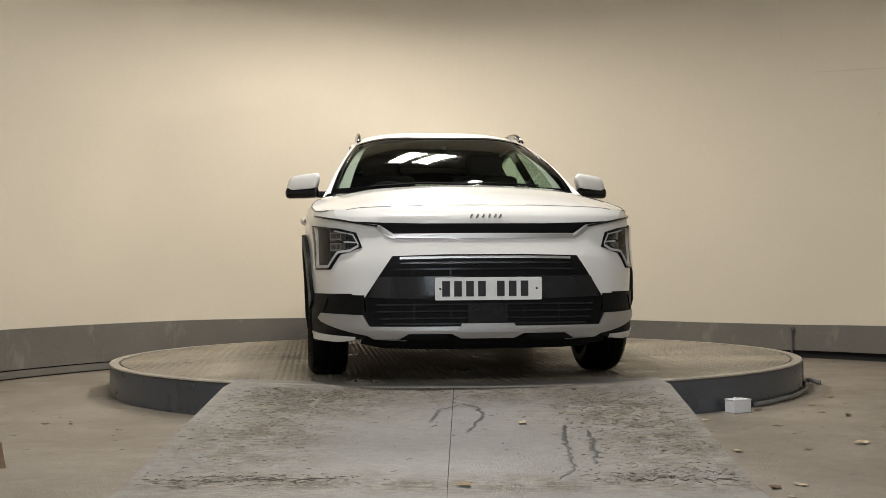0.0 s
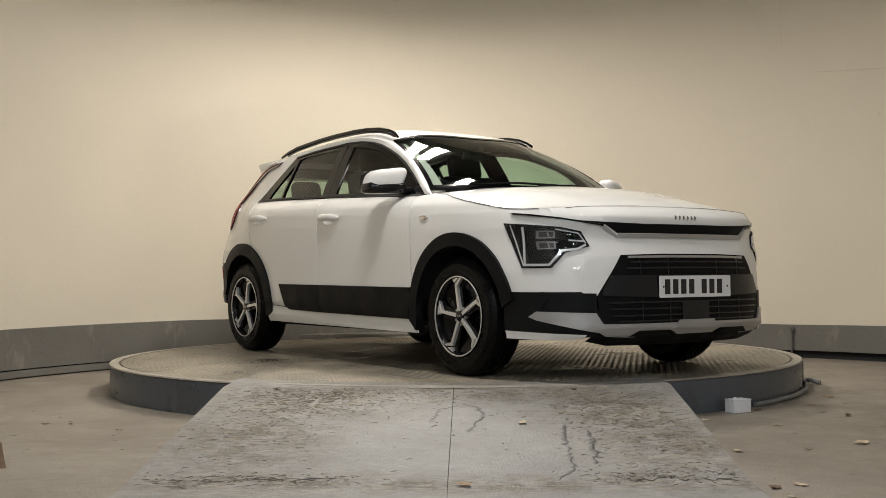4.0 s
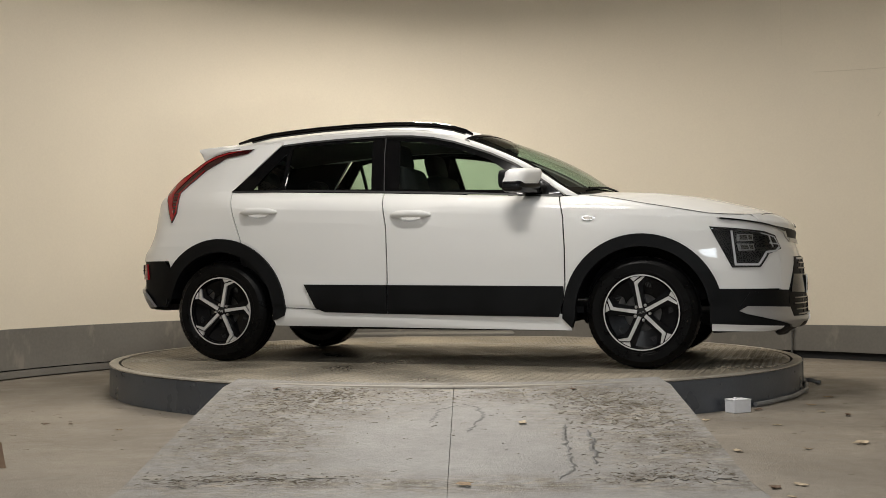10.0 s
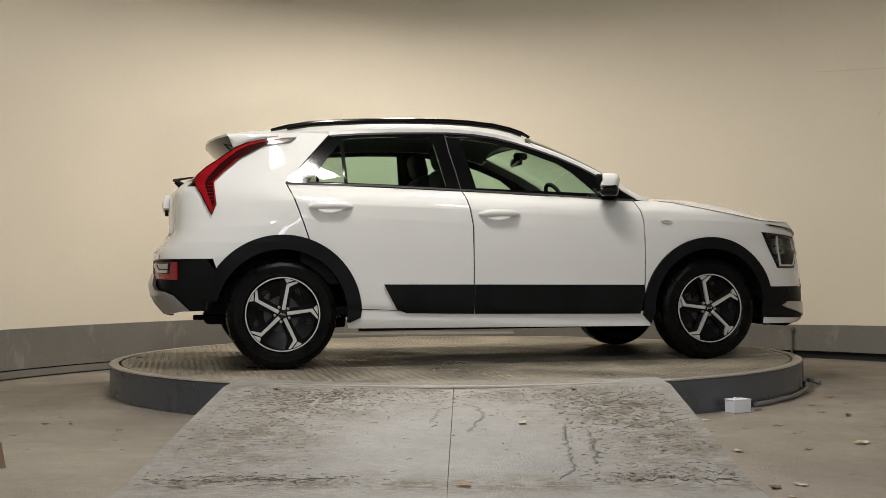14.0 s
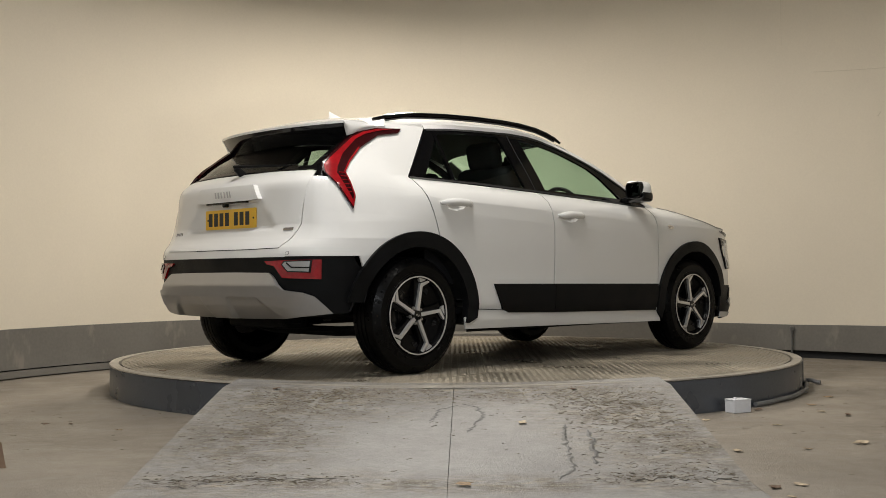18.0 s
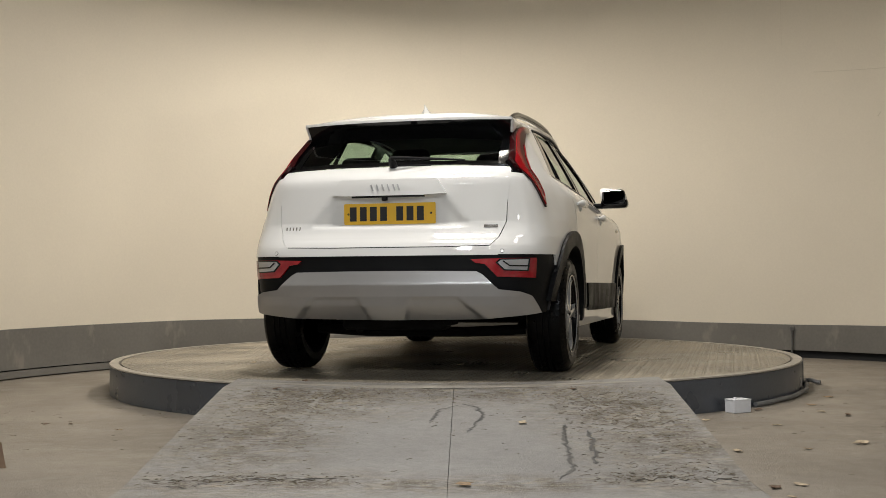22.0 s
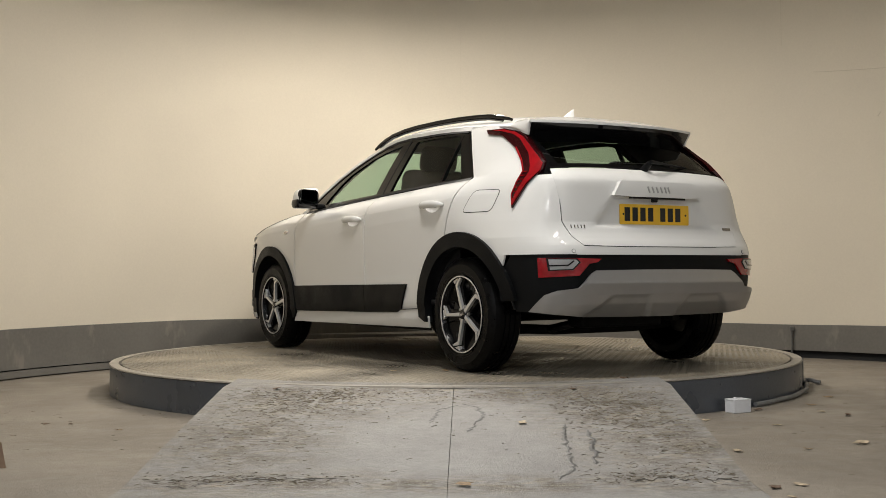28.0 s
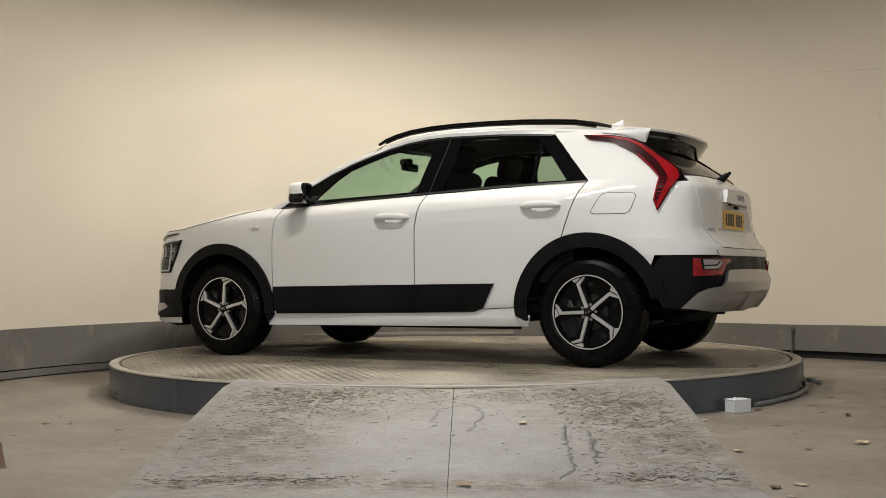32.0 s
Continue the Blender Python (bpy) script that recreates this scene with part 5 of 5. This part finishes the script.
seat(-.02, .37, .50)
seat(-.02, -.37, .50)
bs = part("rear_bench", box(-.80, 0, .60, .52, 1.30, .20, .06, 3), CABIN, car, "charcoal rear bench", smooth=True)
part("backrest", box(0, 0, .20, .16, 1.30, .46, .06, 3, m=pose(-1.06, 0, .66, 0, -18, 0)), CABIN, bs, smooth=True)
for y in (-.42, .42):
    part("headrest", box(0, 0, 0, .10, .24, .16, .05, 3, m=pose(-1.24, y, 1.185, 0, -14, 0)), CABIN, bs, smooth=True)
part("parcel_shelf", box(-1.52, 0, 1.03, .45, 1.15, .02, .005), CABIN, car)
part("boot_lining", box(-1.62, 0, .78, .5, 1.2, .44, .02), CABIN, car)


# ---- small things in the hall ----
def ramp_z(y):
    return -.004 + (y + 2.25) * (.174 / 1.77)


# conduit on the wall's base, panel seams, marks
PIPE = mat("conduit_grey", (0.11, 0.108, 0.10), 0.5, var=0.2, scale=20)
pp = Vector((2.928, 1.950, 0))
con = tagged(new("wall_conduit"), "short grey conduit with a cap on the base band", "conduit")
part("pipe", tube([pp + Vector((0, 0, FLOOR)), pp + Vector((0, 0, .05))], .009, 10), PIPE, con)
part("cap", box(pp.x, pp.y, .062, .034, .034, .04, .007), PIPE, con)
SEAM = mat("seam_filler", (0.56, 0.50, 0.40), 0.8)


def seam(p, q, w=.003):
    d = (Vector(q) - Vector(p))
    bm = tube([p, q], w / 2, 4)
    return part("panel_seam", bm, SEAM, wall)


def on_wall(x, z):
    """A point of the round wall's face."""
    return Vector((x, WALL_C.y + math.sqrt((WALL_R - .0005) ** 2 - (x - WALL_C.x) ** 2), z))


seam(on_wall(2.897, 2.55), on_wall(2.897, CEIL - .01), .004)
for k in range(4):
    x0, x1 = 3.12 + .12 * k, 3.24 + .12 * k
    seam(on_wall(x0, 2.281 - .013 * k), on_wall(x1, 2.268 - .013 * k), .004)
seam(on_wall(.075, 1.7), on_wall(.075, CEIL - .01), .0012)
seam(on_wall(3.52, 1.84), on_wall(3.54, 1.88), .006)

# low block behind the drum
blk = part("step_block", box(-.50, 2.55, FLOOR / 2 + .012, 2.1, .40, -FLOOR + .024, .01), BANDPAINT)
tagged(blk, "low grey concrete block behind the turntable", "block")

# white sensor box by the drum
WB = mat("white_box", (0.72, 0.72, 0.74), 0.5, var=0.04, scale=20)
wb = tagged(new("sensor_box"), "small white plastic box on the floor by the drum", "junction box")
wb.matrix_basis = pose(1.502, -1.868, FLOOR, 0, 0, 27)
part("body", box(0, 0, .033, .115, .075, .066, .004), WB, wb)
part("lid", box(0, 0, .069, .118, .078, .006, .002), WB, wb)
part("knob", lathe([(.001, .008), (.008, .008), (.01, 0)], 12, "z", pose(-.02, 0, .072), closed=False), WB, wb)

# hose along the drum
HOSE = mat("grey_hose", (0.15, 0.15, 0.15), 0.45, var=0.2, scale=20)
pts = []
for k in range(26):
    a = radians(-45 + 36 * k / 25)
    r = RIM_R + .022 + .006 * math.sin(k * .9)
    pts.append((r * math.cos(a), r * math.sin(a), FLOOR + .016))
pts += [(2.350, -.30, FLOOR + .018), (2.365, -.34, FLOOR + .026), (2.385, -.39, FLOOR + .018), (2.41, -.41, FLOOR + .014)]
hose = tagged(part("hose", tube(pts, .014, 8), HOSE, smooth=True), "grey cable hose lying round the drum's foot", "hose")
part("bracket", box(2.29, -.40, -.10, .012, .05, .17, .003), PIPE, turntable)
for a in (-128, -140, -152, -52, -40, -28):
    c, s = math.cos(radians(a)), math.sin(radians(a))
    for z in (-.045, -.15):
        part("rivet", lathe([(.001, .004), (.006, .003), (.008, 0)], 8, "z", Matrix.Translation(((RIM_R - .005) * c, (RIM_R - .005) * s, z)) @ Vector((c, s, 0)).to_track_quat("Z", "Y").to_matrix().to_4x4(), closed=False), DRUM, turntable)

# fallen leaves
LEAFS = [mat("dry_leaf", (0.30, 0.20, 0.11), 0.7, var=0.3, scale=60), mat("pale_leaf", (0.45, 0.36, 0.25), 0.7, var=0.3, scale=60), mat("brown_leaf", (0.12, 0.07, 0.04), 0.7, var=0.3, scale=60)]
rng = random.Random(7)
leaf_places = [(1.259, -2.206, .035, 1), (1.629, -1.79, .03, 2), (1.554, -2.41, .03, 1), (1.473, -3.149, .02, 0), (1.754, -3.002, .05, 1), (1.098, -3.99, .035, 2), (1.20, -3.95, .03, 1), (1.105, -4.15, .02, 1), (1.981, -1.582, .03, 0), (2.031, -2.015, .03, 2), (1.932, -1.89, .025, 1), (1.17, -3.2, .03, 1), (-2.067, -2.207, .022, 2), (-1.936, -2.213, .02, 2), (-1.622, -2.453, .022, 0), (1.75, -1.35, .025, 2), (2.2, -1.2, .03, 0), (1.9, -3.6, .04, 2), (2.15, -2.7, .03, 2)]
ramp_leaves = [(.287, -3.072, .03, 1), (.03, -4.0, .035, 0), (-.88, -2.314, .03, 2), (.579, -2.36, .025, 2)]
for i, (x, y, r, k) in enumerate(leaf_places + ramp_leaves):
    bm = bmesh.new()
    n = 8
    z = ramp_z(y) + .004 if i >= len(leaf_places) else FLOOR + .002
    c = bm.verts.new((0, 0, .004))
    ring = []
    for j in range(n):
        a = 2 * math.pi * j / n
        rr = .85 * r * (.75 + .5 * rng.random()) * (1 if j % 2 else .7)
        ring.append(bm.verts.new((rr * math.cos(a) * 1.25, rr * math.sin(a) * .75, .002 + .22 * r * rng.random())))
    for j in range(n):
        bm.faces.new((c, ring[j], ring[(j + 1) % n]))
    r2 = bmesh.ops.extrude_face_region(bm, geom=bm.faces[:], use_keep_orig=True)
    for v in r2["geom"]:
        if isinstance(v, bmesh.types.BMVert):
            v.co.z -= .0015
    lf = part("fallen_leaf", bm, LEAFS[k])
    lf.matrix_basis = pose(x, y, z, 0, 0, rng.uniform(0, 360))
    tagged(lf, ("curled tan dry leaf lying on the ground", "pale dry leaf lying flat on the ground", "dark brown dry leaf on the ground")[k], "leaf", group="fallen leaves")
deck_leaves = []
for r, a, k in ((2.15, 172.5, 2), (1.41, 146.0, 0), (1.48, 134.4, 1)):
    bm = bmesh.new()
    c = bm.verts.new((0, 0, .006))
    ring = [bm.verts.new((.030 * (.6 + .6 * rng.random()) * math.cos(q * math.pi / 4), .020 * (.6 + .6 * rng.random()) * math.sin(q * math.pi / 4), .001 + .009 * rng.random())) for q in range(8)]
    for q in range(8):
        bm.faces.new((c, ring[q], ring[(q + 1) % 8]))
    r2 = bmesh.ops.extrude_face_region(bm, geom=bm.faces[:], use_keep_orig=True)
    for v in r2["geom"]:
        if isinstance(v, bmesh.types.BMVert):
            v.co.z -= .0015
    lf = tagged(part("fallen_leaf", bm, LEAFS[k]), "curled dry leaf lying on the steel deck", "leaf", group="fallen leaves")
    deck_leaves.append((lf, r, a))
bm = prism([(0, 0), (.05, -.012), (.02, .10), (-.03, .12)], 0, .006)
sc = part("card_scrap", bm, mat("brown_card", (0.16, 0.10, 0.06), 0.8, var=0.2, scale=30))
sc.matrix_basis = pose(-1.80, -3.50, FLOOR + .004, 60, 0, 10)
tagged(sc, "scrap of brown card leaning on the floor", "scrap")

# wet trails running down the ramp
WET = mat("wet_film", (0.085, 0.083, 0.08), 0.40, var=0.15, scale=30)


def trail(pts, w):
    rng2 = random.Random(len(pts))
    dense = []
    for a, b in zip(pts, pts[1:]):
        n = max(2, int((Vector(b) - Vector(a)).length / .022))
        dense += [Vector(a).lerp(Vector(b), k / n) + Vector((rng2.uniform(-.011, .011), 0)) for k in range(n)]
    bm = bmesh.new()
    rows = []
    for i, p in enumerate(dense):
        ww = .72 * w * (.35 + 1.1 * rng2.random()) * (1 if 0 < i < len(dense) - 1 else .3)
        rows.append((bm.verts.new((p.x - ww, p.y, ramp_z(p.y) + .0012)), bm.verts.new((p.x, p.y, ramp_z(p.y) + .0024)), bm.verts.new((p.x + ww, p.y, ramp_z(p.y) + .0012))))
    for a, b in zip(rows, rows[1:]):
        bm.faces.new((a[0], a[1], b[1], b[0])), bm.faces.new((a[1], a[2], b[2], b[1]))
    t = part("wet_trail", bm, WET)
    tagged(t, "dark wet trail of water down the ramp", "water trail", group="wet trails")


trail([(.02, -2.70), (-.065, -2.79), (-.111, -3.04)], .009)
trail([(.03, -2.68), (.10, -2.76), (.125, -2.95), (.10, -3.02), (.045, -3.25)], .010)
trail([(.47, -3.10), (.455, -3.20), (.44, -3.40), (.431, -3.55), (.432, -3.70), (.427, -3.79), (.36, -3.95)], .012)
trail([(.555, -3.2), (.55, -3.30), (.533, -3.55), (.507, -3.75)], .013)

# broken lip of the ramp's lower edge
CRACK = mat("cracked_edge", (0.045, 0.04, 0.034), 0.9, var=0.4, scale=60)
for x0, x1, seed in ((-1.0, -.42, 3), (.62, .98, 5)):
    rng2 = random.Random(seed)
    bm = bmesh.new()
    rows = []
    n = int((x1 - x0) / .02)
    y = -3.97
    for k in range(n + 1):
        y = min(-3.90, max(-4.01, y + rng2.uniform(-.035, .035)))
        w = .001 + .007 * rng2.random() ** 2
        x = x0 + (x1 - x0) * k / n
        rows.append((bm.verts.new((x, y - w, ramp_z(y - w) + .0015)), bm.verts.new((x, y + w, ramp_z(y + w) + .0015))))
    for a, b in zip(rows, rows[1:]):
        bm.faces.new((a[0], b[0], b[1], a[1]))
    part("crack", bm, CRACK, ramp, "dark crack along the lower edge")

# litter of twigs and dry needles
def litter(name, spots, zfn, seed, material, label):
    rng2 = random.Random(seed)
    verts, faces = [], []
    for cx, cy, rx, ry, count in spots:
        for k in range(count):
            x, y = rng2.gauss(cx, rx), rng2.gauss(cy, ry)
            a, bend, L, W = rng2.gauss(.25, .75), rng2.uniform(-.5, .5), .004 + .013 * rng2.random() ** 1.6, rng2.uniform(.00035, .0006)
            z, b0 = zfn(x, y) + .0006, len(verts)
            if z < FLOOR - .5:
                continue
            for t in (-1, 0, 1):
                q = a + bend * t
                px, py = x + t * L * math.cos(q), y + t * L * math.sin(q)
                wx, wy = -math.sin(q) * W, math.cos(q) * W
                zz = zfn(px, py)
                zz = zz + .0006 if zz > FLOOR - .5 else z
                verts += [(px - wx, py - wy, zz), (px + wx, py + wy, zz), (px, py, zz + .0008 + .0012 * rng2.random())]
            for t in (0, 3):
                faces += [(b0 + t, b0 + t + 3, b0 + t + 5, b0 + t + 2), (b0 + t + 1, b0 + t + 2, b0 + t + 5, b0 + t + 4)]
            faces += [(b0, b0 + 2, b0 + 1), (b0 + 6, b0 + 7, b0 + 8)]
    o = raw(name, verts, faces, material)
    return tagged(o, label, "litter", kind="stuff")


TWIG = mat("dry_needle", (0.165, 0.135, 0.097), 0.9, var=0.5, scale=40)
STRAW = mat("straw_needle", (0.31, 0.27, 0.20), 0.9, var=0.4, scale=40)
on_ramp = lambda x, y: ramp_z(y) if -1.13 < x < 1.0 and -4.0 < y < -2.27 else -9
litter("ramp_litter", [(-.70, -2.55, .17, .15, 420), (-.55, -2.42, .24, .07, 120), (-.85, -3.0, .14, .30, 160), (.70, -2.72, .15, .20, 520), (.80, -3.15, .15, .32, 330), (-.75, -3.91, .22, .04, 190), (.78, -3.88, .2, .07, 220), (.1, -2.45, .45, .10, 110), (.3, -3.0, .4, .4, 90)],
       on_ramp, 11, TWIG, "dark dry needles and dirt scattered on the ramp")
litter("straw_litter", [(-.78, -2.5, .2, .2, 330), (-.6, -2.75, .2, .2, 160), (.62, -2.45, .2, .12, 260), (.85, -2.9, .12, .3, 260), (-.8, -3.5, .2, .4, 180), (.1, -2.5, .5, .15, 160)],
       on_ramp, 13, STRAW, "pale straw needles scattered on the ramp")
litter("floor_litter", [(-2.2, -2.3, .5, .5, 70), (2.1, -2.4, .5, .7, 90), (2.6, 1.8, .5, .3, 60)], lambda x, y: FLOOR if math.hypot(x, y) > RIM_R + .03 and not (-1.2 < x < 1.1 and y < -1.8) else -9, 12, TWIG, "dry needles scattered on the floor")


# ---- lamps of the hall, with added fill lights ----
WARM, COOL, PLAIN = (1.0, 0.935, 0.835), (1.0, 0.965, 0.91), (0.92, 0.955, 1.0)
LEDW = glow_mat("led_panel", WARM, 9.0)
HOUSING = mat("lamp_housing", (0.7, 0.7, 0.68), 0.5)


def ceiling_light(x, y, z, turn, energy, size, spread, tone):
    """A long LED panel in a white tray, hung on two rods."""
    ob = tagged(new("ceiling_light"), "long white LED panel, used for ceiling lights and added fill lights", "ceiling light", group="ceiling lights")
    ob.matrix_basis = pose(x, y, z, 0, 0, turn)
    part("tray", box(0, 0, 0.035, size + .08, 0.36, 0.07, 0.008), HOUSING, ob)
    part("diffuser", box(0, 0, -0.004, size, 0.22, 0.006), LEDW, ob)
    if CEIL - z > .1:
        for dx in (-.4 * size, .4 * size):
            part("hanger", tube([(dx, 0, .06), (dx, 0, CEIL - z - .005)], .005, 6), HOUSING, ob)
    lamp("panel_lamp", pose(x, y, z - 0.015, 0, 0, turn), energy, size, 0.22, tone, spread)


# a pair over the far side of the turntable, four before it (two of them added fill), and an unseen row over the
# entrance bay
# third and sixth entries are fill lamps added to lift wall and floor
for x, y, z, e, a, tone in ((-0.46, 0.70, 3.05, 40, 62, WARM), (-0.13, 0.60, 3.05, 56, 62, WARM), (0.6, -0.4, CEIL - .07, 40, 62, WARM), (-0.62, -2.6, CEIL - .07, 42, -38, COOL), (-0.10, -2.75, CEIL - .07, 42, -38, COOL), (1.75, -3.4, CEIL - .07, 8, -38, COOL),
                            (-2.2, -9.6, CEIL - .07, 125, 0, PLAIN), (-0.4, -9.6, CEIL - .07, 115, 0, PLAIN), (1.4, -9.6, CEIL - .07, 80, 0, PLAIN), (3.2, -9.6, CEIL - .07, 30, 0, PLAIN)):
    ceiling_light(x, y, z, a, e, *((.72, 180) if y > 0 else (.62, 152) if y > -6 else (.6, 180)), tone)
# unseen cool strip lamp added behind the camera as fill light
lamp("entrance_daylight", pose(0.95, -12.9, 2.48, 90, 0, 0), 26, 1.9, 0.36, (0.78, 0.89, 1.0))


def motions():
    """The deck and the car on it turn together about the drum's axis."""
    turn = [(0, -82.96), (0.5, -79.18), (1, -75.33), (1.5, -71.52), (2, -68.28), (2.5, -64.75), (3, -60.99), (3.5, -57.25), (4.5, -52.92), (5.5, -50.1), (6, -47.87), (6.5, -44.89), (7, -41.18), (7.5, -37.29), (8, -33.28), (9, -25.38), (10, -17.5), (11, -9.85), (12, -2.15), (13, 5.65), (14, 13.53), (14.5, 17.42), (16.5, 33.12), (17, 37.06), (18, 44.86), (19, 52.75), (20, 60.64), (21, 68.53), (22, 76.12), (23, 83.77), (24, 91.58), (25, 99.32), (25.5, 103.11), (27.5, 118.19), (28, 121.95), (29, 129.62), (30, 137.22), (31, 144.81), (32, 152.23)]
    rows_deck, rows_car = [], []
    cx, cy = 0.083, -0.1246
    for t, a in turn:
        c, s = math.cos(radians(a)), math.sin(radians(a))
        rows_deck.append((t, pose(0, 0, 0, 0, 0, a)))
        rows_car.append((t, pose(c * cx - s * cy, s * cx + c * cy, 0, 0, 0, a)))
    walk(deck, rows_deck)
    for lf, r, b in deck_leaves:
        walk(lf, [(t, pose(r * math.cos(radians(a + b)), r * math.sin(radians(a + b)), .0005, 0, 0, a)) for t, a in turn])
    walk(car, rows_car)


motions()
